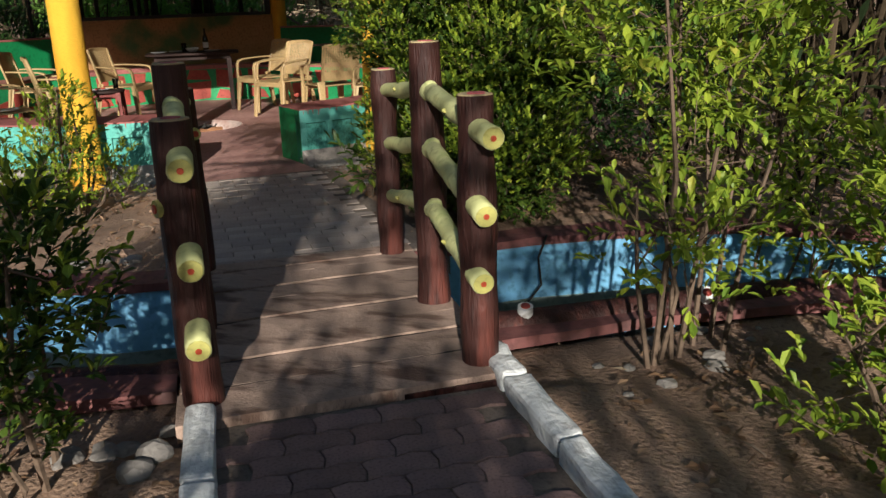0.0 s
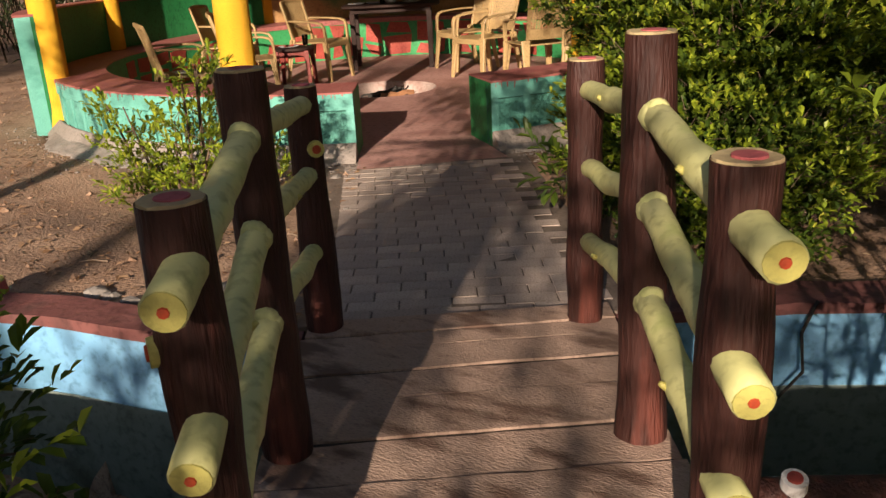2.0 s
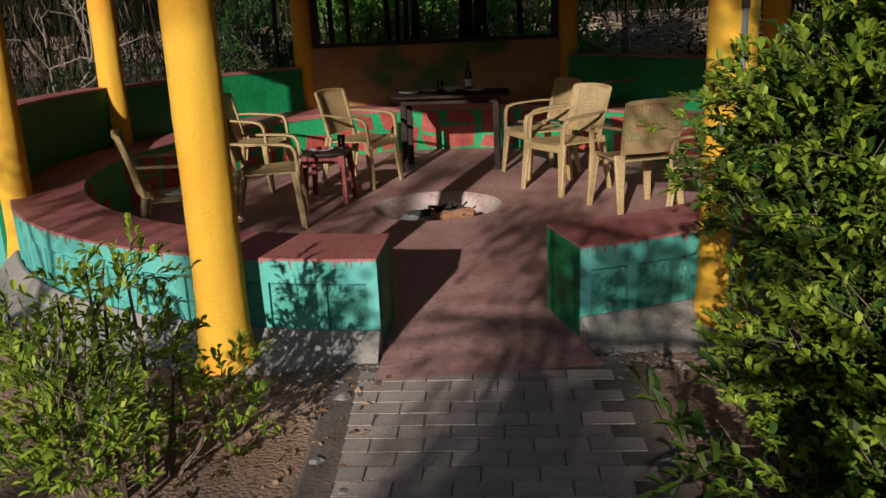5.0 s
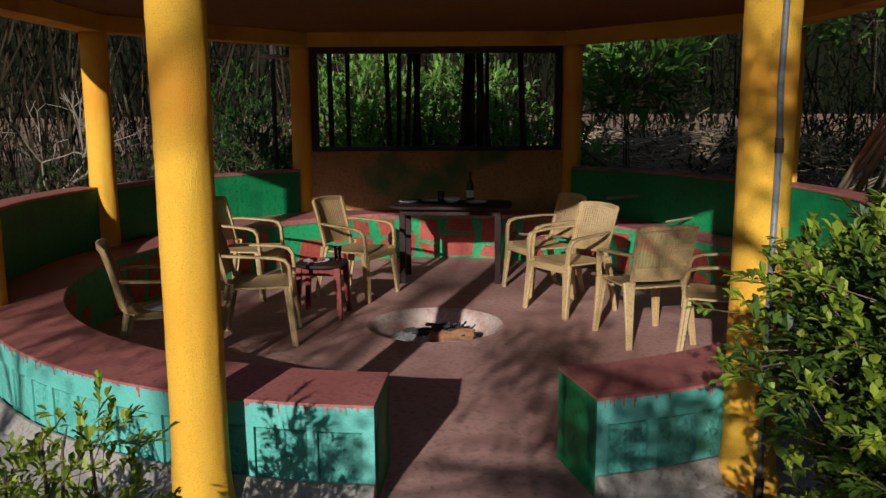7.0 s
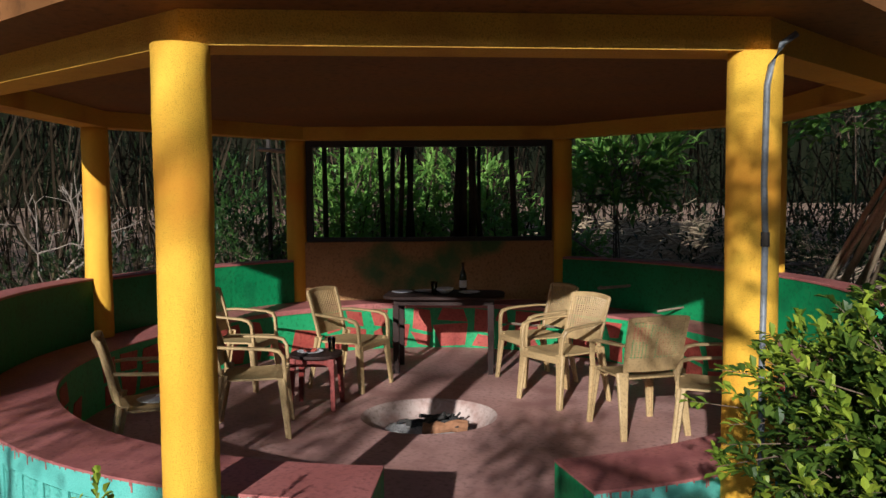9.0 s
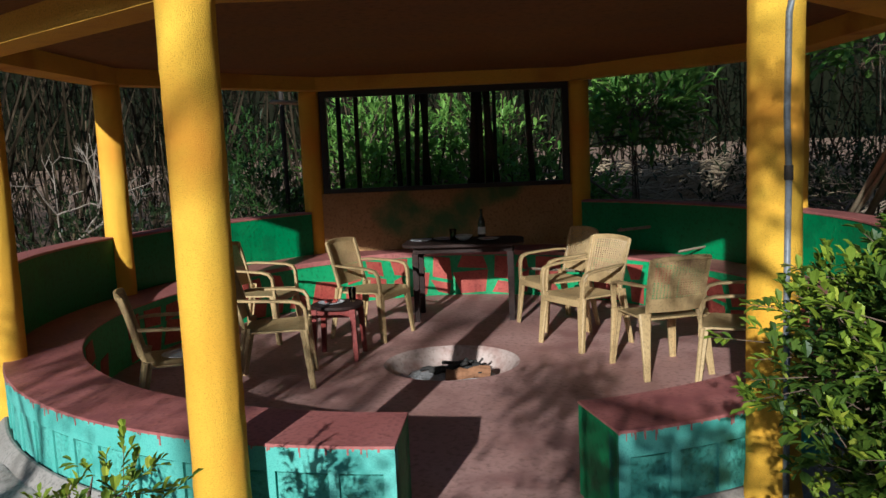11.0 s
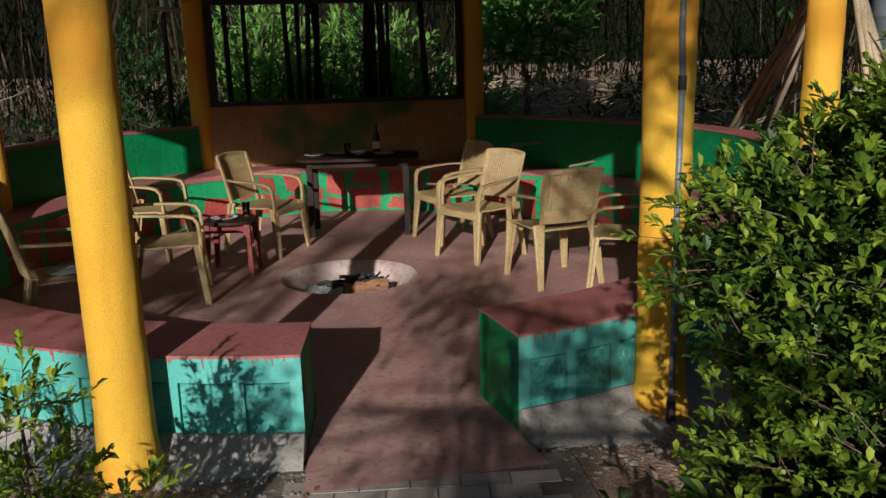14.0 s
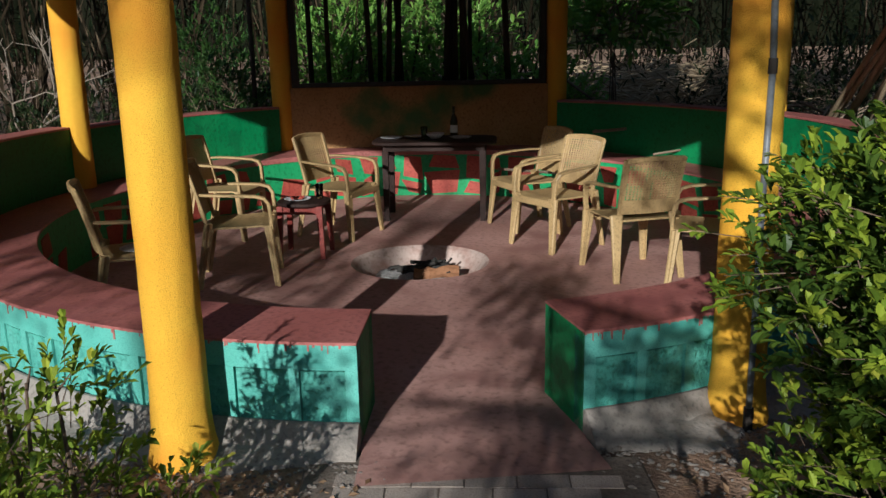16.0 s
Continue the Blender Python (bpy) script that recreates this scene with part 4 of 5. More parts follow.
def plastic_chair(at, turn, material, label):
    """A moulded armchair that faces its own +x, with a woven-look back."""
    ob = thing("plastic_chair", at, label, "chair", "chairs round the fire pit", turn=turn)
    rows = []
    for j in range(7):
        x = -0.21 + 0.45 * j / 6
        w = 0.215 + 0.025 * j / 6
        rows.append([(x, w * (i / 4 - 1), 0.425 + 0.012 * (j / 6) - 0.022 * math.cos((i / 4 - 1) * 1.4) * math.sin(j / 6 * 3.0) - (0.02 if j == 6 else 0)) for i in range(9)])
    part("seat", slab(bmesh.new(), rows, (0, 0, -0.014)), material, ob, smooth=False)
    part("seat_apron", bar(bmesh.new(), [(0.243, y, 0.385) for y in (-0.22, -0.1, 0, 0.1, 0.22)], 0.05, 0.012, (0, 0, 1)), material, ob)
    # back: rim of two stiles, top rail and lower panel, woven strips in between
    lean = lambda z: -0.20 - 0.20 * (z - 0.42) - 0.14 * (z - 0.42) ** 2
    hollow = lambda y: -0.035 * (1 - (y / 0.23) ** 2)
    for sgn in (-1, 1):
        part("stile", bar(bmesh.new(), [(lean(z), sgn * (0.205 + 0.03 * (z - 0.42)), z) for z in np.linspace(0.41, 0.85, 7)], 0.034, 0.022), material, ob)
    part("top_rail", bar(bmesh.new(), [(lean(0.845 + 0.012 * (1 - (y / 0.22) ** 2)) + hollow(y), y, 0.842 + 0.014 * (1 - (y / 0.22) ** 2)) for y in np.linspace(-0.215, 0.215, 9)], 0.036, 0.020, (0, 0, 1)), material, ob)
    part("lower_panel", slab(bmesh.new(), [[(lean(z) + hollow(y), y, z) for y in np.linspace(-0.205, 0.205, 7)] for z in (0.47, 0.52, 0.57)], (-0.010, 0, 0)), material, ob)
    bm = bmesh.new()
    for i in range(17):
        y = -0.195 + 0.39 * i / 16
        bar(bm, [(lean(z) + hollow(y), y, z) for z in (0.56, 0.66, 0.76, 0.845)], 0.0165, 0.007)
    for j in range(15):
        z = 0.585 + 0.245 * j / 14
        bar(bm, [(lean(z) + hollow(y) - 0.003, y, z) for y in np.linspace(-0.205, 0.205, 7)], 0.0085, 0.007, (0, 0, 1))
    tagged(part("woven_panel", bm, material, ob, "woven-look ribbed back panel"), kind="stuff")
    for sgn in (-1, 1):
        y = sgn * 0.25
        part("armrest", bar(bmesh.new(), [(-0.235, sgn * 0.215, 0.655), (-0.15, y, 0.655), (0.0, y + sgn * 0.012, 0.648), (0.14, y + sgn * 0.012, 0.638), (0.20, y + sgn * 0.008, 0.62), (0.225, y, 0.58), (0.232, y - sgn * 0.004, 0.50), (0.235, y - sgn * 0.012, 0.40)], [0.034, 0.046, 0.05, 0.05, 0.048, 0.044, 0.04, 0.04], [0.018, 0.018, 0.018, 0.02, 0.024, 0.024, 0.024, 0.024]), material, ob)
        for front in (1, -1):
            x0, x1 = (0.222, 0.262) if front > 0 else (-0.20, -0.285)
            z0 = 0.43 if front > 0 else 0.46
            lg = bar(bmesh.new(), [(x0 + (x1 - x0) * t, sgn * (0.222 + 0.028 * t), z0 * (1 - t)) for t in (0, 0.3, 0.65, 1)], [0.095, 0.075, 0.058, 0.044], [0.034, 0.03, 0.028, 0.026])
            leg = part("leg", lg, material, ob)
            part("leg_flange", bar(bmesh.new(), [(x0 + (x1 - x0) * t - front * 0.016, sgn * (0.222 + 0.028 * t + 0.012), z0 * (1 - t) + 0.001) for t in (0, 0.3, 0.65, 0.99)], [0.012, 0.010, 0.009, 0.008], [0.05, 0.04, 0.032, 0.024]), material, leg)
    return ob


plastic_chair((-5.43, 12.83, 0), 8, CHAIR, "beige plastic armchair with a woven-look back, beside the side table")
plastic_chair((-3.61, 13.37, 0), -112, CHAIR, "sunlit beige plastic armchair on the red floor")
plastic_chair((-4.16, 13.92, 0), -122, CHAIR, "beige plastic armchair pushed against another chair")
plastic_chair((-2.78, 12.90, 0), 140, CHAIR, "beige plastic armchair turned towards the fire pit, in shade")
plastic_chair((-2.18, 12.78, 0), 196, CHAIR, "beige plastic armchair half hidden behind a pillar")
plastic_chair((-5.08, 11.33, 0), 42, CHAIR, "beige plastic armchair facing the fire pit")
plastic_chair((-6.28, 12.30, 0), 22, CHAIR, "beige plastic armchair close to the bench")
plastic_chair((-4.98, 10.40, 0), 55, CHAIR, "beige plastic armchair with a steel plate on its seat")


def tapered_leg(w0, w1, h, x, y, lean=0.0):
    bm = bmesh.new()
    box(bm, -0.5, 0.5, -0.5, 0.5, 0, 1)
    for v in bm.verts:
        w = w0 if v.co.z < 0.5 else w1
        sx = x + (lean * (1 if x > 0 else -1) if v.co.z < 0.5 else 0)
        sy = y + (lean * (1 if y > 0 else -1) if v.co.z < 0.5 else 0)
        v.co = Vector((sx + v.co.x * w, sy + v.co.y * w, v.co.z * h))
    return bm


def rounded_top(lx, ly, r, z0, z1, seg=6):
    bm = bmesh.new()
    pts = []
    for cx, cy, a0 in ((lx - r, ly - r, 0), (-lx + r, ly - r, 90), (-lx + r, -ly + r, 180), (lx - r, -ly + r, 270)):
        pts += [(cx + r * math.cos(radians(a0 + 90 * i / seg)), cy + r * math.sin(radians(a0 + 90 * i / seg))) for i in range(seg + 1)]
    rows = [[bm.verts.new((x * k, y * k, z)) for x, y in pts] for k, z in ((0.985, z0), (1.0, z0 + 0.006), (1.0, z1 - 0.006), (0.985, z1))]
    for a, b in zip(rows, rows[1:]):
        for i in range(len(pts)):
            bm.faces.new((a[i], a[(i + 1) % len(pts)], b[(i + 1) % len(pts)], b[i]))
    bm.faces.new(rows[0][::-1])
    bm.faces.new(rows[-1])
    return bm


side = thing("side_table", (-5.18, 12.10, 0), "small dark-topped side table with red-painted wooden legs", "table", turn=28)
part("tabletop", rounded_top(0.205, 0.20, 0.17, 0.415, 0.44), DARKWOOD, side, "dark glossy top")
for x in (-1, 1):
    for y in (-1, 1):
        part("leg", tapered_leg(0.034, 0.046, 0.415, x * 0.155, y * 0.135, 0.02), REDWOOD, side, "red-painted leg")
    part("rail", box(bmesh.new(), -0.15, 0.15, x * 0.135 - 0.009, x * 0.135 + 0.009, 0.35, 0.413), REDWOOD, side)

TT = 30
table = thing("wooden_table", (-5.12, 13.86, 0), "dark wooden table with a rounded end, laid with dishes", "table", turn=TT)
part("tabletop", rounded_top(0.58, 0.31, 0.16, 0.715, 0.745), DARKWOOD, table)
part("apron", box(bmesh.new(), -0.47, 0.47, -0.225, 0.225, 0.655, 0.714), DARKWOOD, table)
for x in (-1, 1):
    for y in (-1, 1):
        part("leg", tapered_leg(0.05, 0.058, 0.656, x * 0.45, y * 0.21), DARKWOOD, table)
TM = pose(-5.12, 13.86, 0.746, 0, 0, TT)


def dish(name, at, prof, material, label, category):
    ob = single(name, lathe(bmesh.new(), prof, 28), material, label, category, smooth=True)
    ob.matrix_basis = Matrix.Translation(at)
    return ob


def on_table(x, y):
    return TM @ Vector((x, y, 0))


plate_prof = [(0, 0.0), (0.075, 0.0), (0.105, 0.014), (0.108, 0.013), (0.078, -0.0005 + 0.005), (0, 0.004)]
bowl_prof = [(0, 0.0), (0.04, 0.0), (0.075, 0.03), (0.09, 0.052), (0.086, 0.052), (0.07, 0.03), (0.036, 0.008), (0, 0.008)]
dish("plate", on_table(-0.42, 0.05), plate_prof, STEEL, "steel dinner plate on the wooden table", "plate")
dish("plate", on_table(-0.20, 0.12), plate_prof, STEEL, "steel dinner plate on the wooden table", "plate")
dish("bowl", on_table(0.0, 0.0), bowl_prof, CERAMIC, "white bowl on the wooden table", "bowl")
dish("plate", on_table(0.24, 0.03), plate_prof, CERAMIC, "white plate of leftovers on the wooden table", "plate")
bottle = thing("bottle", on_table(0.17, 0.16), "dark glass bottle with a neck label", "bottle")
part("body", lathe(bmesh.new(), [(0, 0), (0.033, 0.0), (0.036, 0.01), (0.036, 0.15), (0.028, 0.185), (0.014, 0.215), (0.013, 0.27), (0.015, 0.272), (0.015, 0.285), (0, 0.286)], 18), BOTTLE, bottle, smooth=True)
part("label", lathe(bmesh.new(), [(0.0365, 0.04), (0.0368, 0.041), (0.0368, 0.11), (0.0365, 0.111)], 18), CERAMIC, bottle, "pale paper label")


def tumbler(at, label):
    ob = single("drinking_glass", lathe(bmesh.new(), [(0, 0), (0.026, 0.0), (0.034, 0.115), (0.032, 0.115), (0.025, 0.008), (0, 0.008)], 18), GLASS, label, "glass", smooth=True)
    ob.matrix_basis = Matrix.Translation(at)


tumbler(on_table(-0.10, -0.02), "clear drinking glass on the wooden table")
SM = pose(-5.18, 12.10, 0.441, 0, 0, 28)
tumbler(SM @ Vector((0.11, 0.07, 0)), "clear drinking glass on the side table")
dish("plate", SM @ Vector((-0.05, 0.0, 0)), plate_prof, STEEL, "steel plate with food scraps on the side table", "plate")
rn = random.Random(8)
bm = bmesh.new()
for _ in range(16):
    q = SM @ Vector((-0.05 + rn.gauss(0, 0.03), rn.gauss(0, 0.03), 0.012 + rn.random() * 0.012))
    bmesh.ops.create_icosphere(bm, subdivisions=1, radius=rn.uniform(0.008, 0.017), matrix=Matrix.Translation(q) @ Matrix.Diagonal((1, 1, 0.6, 1)))
tagged(single("food_scraps", bm, PATCH, "red and brown food scraps on a plate", "food"), kind="stuff")
dish("plate", (-4.97, 10.41, 0.428), [(r * 1.15, z) for r, z in plate_prof], STEEL, "steel plate lying on a chair seat", "plate")

# ---- fire pit ----
rn = random.Random(17)
bm = bmesh.new()
n = 40
rows = []
for j in range(8):
    r = 0.40 * j / 7
    rows.append([])
    for k in range(n):
        t = k * math.tau / n
        rr = r * (1 + 0.18 * noise.noise((math.cos(t) * 1.5, math.sin(t) * 1.5, 2)))
        z = -0.085 - 0.05 * (j / 7) ** 2 + 0.03 * noise.noise((math.cos(t) * rr * 9, math.sin(t) * rr * 9, 4))
        rows[-1].append(bm.verts.new((CX + rr * math.cos(t), CY + rr * math.sin(t), z if j < 7 else z - 0.02)))
for a, b in zip(rows, rows[1:]):
    for k in range(n):
        bm.faces.new((a[k], a[(k + 1) % n], b[(k + 1) % n], b[k]))
single("ash_heap", bm, ASH, "grey and white wood ash in the fire pit", "ash", smooth=True)


def burnt_stick(p, q, r, m, label, name="firewood"):
    bm = bmesh.new()
    p, q = Vector(p), Vector(q)
    k = 6
    pts = [p.lerp(q, i / k) + Vector((rn.gauss(0, 0.004), rn.gauss(0, 0.004), rn.gauss(0, 0.004))) for i in range(k + 1)]
    tube(bm, pts, [r * rn.uniform(0.8, 1.1) for _ in pts], 9, True, 0.12, rn)
    single(name, bm, m, label, "firewood", "burnt wood in the fire pit")


burnt_stick((CX + 0.06, CY - 0.16, -0.065), (CX + 0.30, CY + 0.06, -0.055), 0.045, FIREWOOD, "half-burnt brown log in the fire pit")
for i in range(18):
    a, x, y = rn.uniform(-0.4, 0.9), rn.uniform(-0.16, 0.16), rn.uniform(-0.10, 0.18)
    L = rn.uniform(0.06, 0.17)
    burnt_stick((CX + x - L * math.cos(a), CY + y - L * math.sin(a), -0.075), (CX + x + L * math.cos(a), CY + y + L * math.sin(a), -0.05 + rn.random() * 0.06), rn.uniform(0.008, 0.02), CHAR, "charred black stick in the fire pit")

# ---- conduit on the pillar beside the doorway ----
P3 = polar(3.18, -28.4)
fx, fy = P3.x + 0.25 * 0.128 + 0.81 * 0.052, P3.y - 0.97 * 0.128 + 0.59 * 0.052
conduit = thing("conduit", (fx, fy, 0), "grey plastic electrical conduit clipped to the pillar", "conduit")
part("upper_pipe", tube(bmesh.new(), [(0.10, 0.06, 2.37), (0.05, 0.03, 2.33), (0.012, 0.008, 2.24), (0, 0, 2.16), (-0.004, -0.003, 1.75), (0.004, 0, 1.53)], 0.014, 10), PIPE, conduit, smooth=True)
part("lower_pipe", tube(bmesh.new(), [(0.004, 0, 1.51), (0, 0, 1.0), (0.006, -0.006, 0.4), (0.012, -0.03, 0.02)], 0.014, 10), PIPE, conduit, smooth=True)
part("coupling", tube(bmesh.new(), [(0.004, 0, 1.49), (0.004, 0, 1.55)], 0.019, 10), POLE, conduit, "black coupling")
part("foot_sleeve", tube(bmesh.new(), [(0.012, -0.03, -0.03), (0.010, -0.024, 0.09)], 0.021, 10), POLE, conduit, "black sleeve")

# ---- stored poles outside the window, the shed side ----
rn = random.Random(23)
for fx0, dia, lean, off in ((0.12, 0.030, 0.01, 0.30), (0.30, 0.032, -0.02, 0.35), (0.335, 0.03, 0.01, 0.45), (0.365, 0.034, 0.04, 0.32), (0.405, 0.04, 0.03, 0.40), (0.435, 0.03, -0.05, 0.50), (0.60, 0.034, 0.05, 0.33), (0.63, 0.04, 0.03, 0.42), (0.655, 0.03, 0.0, 0.36), (0.69, 0.045, -0.01, 0.34), (0.735, 0.034, -0.10, 0.30), (0.72, 0.026, 0.0, 0.55), (0.88, 0.038, -0.04, 0.36), (0.045, 0.034, 0.0, 0.4)):
    p = WM @ Vector((WIN0 + fx0 * (WIN1 - WIN0) - lean, off, -0.06))
    q = WM @ Vector((WIN0 + fx0 * (WIN1 - WIN0) + lean * 1.8, off - 0.12, 2.42))
    bm = bmesh.new()
    tube(bm, [p, p.lerp(q, 0.4) + Vector((rn.gauss(0, 0.012), rn.gauss(0, 0.012), 0)), p.lerp(q, 0.7), q], [dia, dia, dia * 0.9, dia * 0.85], 9, True, 0.06, rn)
    single("wooden_pole", bm, POLE, "dark wooden pole leaning outside the window", "pole", "stored poles outside the window", smooth=True)


# ---- paths ----
def zigzag(L, W):
    """The outline of an interlocking paver."""
    d = W * 0.14
    top = [(-0.5 * L, 0.5 * W), (-0.25 * L, 0.5 * W + d), (0, 0.5 * W), (0.25 * L, 0.5 * W + d), (0.5 * L, 0.5 * W)]
    low = [(0.5 * L, -0.5 * W), (0.25 * L, -0.5 * W + d), (0, -0.5 * W), (-0.25 * L, -0.5 * W + d), (-0.5 * L, -0.5 * W)]
    e = L * 0.05
    return top + [(0.5 * L + e, 0)] + low + [(-0.5 * L + e, 0)]


def paver_mesh(name, outline, h, chamfer, m):
    bm = bmesh.new()
    k = 1 - chamfer
    rows = [[bm.verts.new((x * s, y * s, z)) for x, y in outline] for s, z in ((1, -h), (1, -0.002), (k, 0))]
    for a, b in zip(rows, rows[1:]):
        for i in range(len(outline)):
            bm.faces.new((a[i], a[(i + 1) % len(outline)], b[(i + 1) % len(outline)], b[i]))
    bm.faces.new(rows[-1])
    bmesh.ops.recalc_face_normals(bm, faces=bm.faces)
    return mesh(name, bm, m)


def lay(path, me, u0, u1, centre, width, L, W, seed, half=None):
    rn = random.Random(seed)
    u, row = u0, 0
    while u + W <= u1 + 0.001:
        v = -width / 2 - (L / 2 if row % 2 else 0) + L / 2
        while v < width / 2 - 0.03:
            if v < -width / 2 + 0.03:
                v += L
                continue
            ob = new("paver", me)
            ob.parent = path
            z = path_z(u) + rn.gauss(0, 0.0012)
            ob.matrix_basis = Matrix.Translation(uv(u + W / 2, centre(u) + v, z)) @ DECK @ pose(0, 0, 0, rn.gauss(0, 0.4), rn.gauss(0, 0.4), rn.gauss(0, 0.7))
            v += L
        if half:
            edge = -width / 2 + L / 4 if row % 2 else v - 0.75 * L
            ob = new("paver", half)
            ob.parent = path
            ob.matrix_basis = Matrix.Translation(uv(u + W / 2, centre(u) + edge, path_z(u) + rn.gauss(0, 0.0015))) @ DECK @ pose(0, 0, 0, rn.gauss(0, 0.5), rn.gauss(0, 0.5), rn.gauss(0, 1.0))
        u += W
        row += 1


near_path = tagged(new("pavement"), "pinkish interlocking concrete pavers before the bridge", "path", kind="structure")
part("bedding", box(bmesh.new(), 2.88, 3.88, 1.2, 5.14, -0.12, 0.05, DECK), JOINT, near_path)
far_path = tagged(new("pavement"), "grey worn concrete pavers between bridge and gazebo", "path", kind="structure")
bm = bmesh.new()
rows = []
for u in np.linspace(6.805, 9.62, 16):
    c = 3.39 - 0.16 * max(0, u - 7.2) / 2.4
    rows.append([uv(u, c + w, path_z(u) - 0.0032 - (0.06 if abs(w) > 0.67 else 0)) for w in (-0.74, -0.665, 0, 0.665, 0.74)])
slab(bm, rows, (0, 0, -0.1))
part("bedding", bm, JOINT, far_path)

# whitewashed kerbs
for v, u_end, seed in ((3.875, 5.40, 1), (2.882, 5.20, 2)):
    rn = random.Random(seed)
    kerb = tagged(new("kerb"), "rough whitewashed kerb stones beside the path", "kerb", kind="structure")
    u = u_end
    while u > 1.2:
        L = rn.uniform(0.30, 0.46)
        bm = bmesh.new()
        box(bm, v - 0.045, v + 0.045, u - L + 0.012, u, -0.12, 0.115, DECK, bevel=0.016)
        bmesh.ops.subdivide_edges(bm, edges=[e for e in bm.edges if e.calc_length() > 0.05], cuts=3, use_grid_fill=True)
        for vv in bm.verts:
            k = vv.co * 14
            vv.co += Vector((noise.noise(k), noise.noise(k + Vector((7, 0, 0))), noise.noise(k + Vector((0, 5, 0))))) * 0.011
        part("kerb_stone", bm, WHITE, kerb)
        u -= L


def stump(u, v, top, r, seed):
    """A low cement stump on the bank with a worn yellow top."""
    rn = random.Random(seed)
    at = uv(u, v)
    ob = thing("log_stump", (at.x, at.y, 0), "low cement stump with a worn yellow top on the bank", "stump")
    ring_at = lambda f, z: [(math.cos(k * math.tau / 18) * r * f * (1 + 0.10 * noise.noise((math.cos(k * math.tau / 18) * 2, math.sin(k * math.tau / 18) * 2, seed))), math.sin(k * math.tau / 18) * r * f * (1 + 0.08 * noise.noise((k, seed, 0))), z + rn.uniform(-0.004, 0.004)) for k in range(18)]
    for nm, levels, m, cap in (("trunk", ((1.15, -0.1), (1.05, 0.03), (1.0, top)), HEART, False), ("sawn_top", ((0.98, top - 0.01), (0.93, top + 0.008)), RAILEND, True)):
        bm = bmesh.new()
        rows = [[bm.verts.new(p) for p in ring_at(f, z)] for f, z in levels]
        for p, q in zip(rows, rows[1:]):
            for k in range(18):
                bm.faces.new((p[k], p[(k + 1) % 18], q[(k + 1) % 18], q[k]))
        if cap:
            bm.faces.new(rows[-1])
        part(nm, bm, m, ob, "worn yellow sawn top" if cap else "", smooth=not cap)


stump(7.37, 1.37, 0.09, 0.075, 6)


def border_log(u0, v0, u1, v1, z, r, seed, stubs=(0.12, 0.7)):
    """A cement log lying on the ditch's bank, with a sawn branch stub."""
    rn = random.Random(seed)
    ob = thing("border_log", uv(u0, v0, z), "dark brown cement log lying along the ditch", "log", "cement logs along the ditch")
    d = uv(u1, v1, z) - uv(u0, v0, z)
    pts = [d * i / 7 + Vector((0, 0, rn.gauss(0, 0.006))) for i in range(8)]
    part("trunk", tube(bmesh.new(), pts, [r * rn.uniform(0.92, 1.08) for _ in pts], 14, True, 0.05, rn), BARK, ob, smooth=True)
    for at, out in zip([d * k for k in stubs], (Vector((0.1, -0.25, 1)), Vector((0.3, -0.6, 0.8)))):
        out.normalize()
        m = Matrix.Translation(at + out * (r + 0.015)) @ out.to_track_quat("Z", "Y").to_matrix().to_4x4()
        part("stub", lathe(bmesh.new(), [(0.034, -0.06), (0.031, 0.012), (0.0, 0.013)], 14, m), WHITE, ob, "white-ringed sawn stub")
        part("heart", lathe(bmesh.new(), [(0.020, 0.009), (0.018, 0.018), (0, 0.019)], 12, m), PATCH, ob, "red sawn heart")
    return ob


border_log(5.78, 2.30, 5.66, 2.86, 0.0, 0.06, 3, (0.04,))
border_log(5.70, 3.97, 5.66, 5.3, 0.02, 0.065, 4)
border_log(5.66, 5.35, 5.4, 6.3, 0.02, 0.065, 5)


# ---- stones, sticks and litter ----
def stone(at, r, seed, m=STONE, label="grey field stone on the earth"):
    bm = bmesh.new()
    bmesh.ops.create_icosphere(bm, subdivisions=2, radius=r)
    for v in bm.verts:
        k = 1 + 0.35 * noise.noise(v.co.normalized() * 1.6 + Vector((seed, 0, 0)))
        v.co = Vector((v.co.x * k * 1.2, v.co.y * k, v.co.z * k * 0.65))
    ob = single("stone", bm, m, label, "stone", "stones on the earth")
    ob.matrix_basis = pose(at[0], at[1], at[2] if len(at) > 2 else ground_z(at[0], at[1]) + r * 0.2, 0, 0, seed * 40)


rn = random.Random(41)
for i in range(16):
    p = uv(ditch_far(1.9 + i * 0.0) + rn.uniform(0.24, 0.4), rn.uniform(0.6, 2.7))
    stone((p.x, p.y), rn.uniform(0.025, 0.06), i + 0.3)
for i in range(10):
    p = uv(rn.uniform(4.6, 5.4), rn.uniform(2.45, 2.8))
    stone((p.x, p.y), rn.uniform(0.025, 0.06), i + 20.3)
for i in range(12):
    p = uv(rn.uniform(4.9, 5.5), rn.uniform(4.2, 5.2))
    stone((p.x, p.y), rn.uniform(0.012, 0.038), i + 40.3)
for i in range(10):
    p = uv(rn.uniform(7.4, 9.6), rn.choice((2.72, 4.05)) + rn.gauss(0, 0.08))
    stone((p.x, p.y), rn.uniform(0.015, 0.035), i + 60.3)


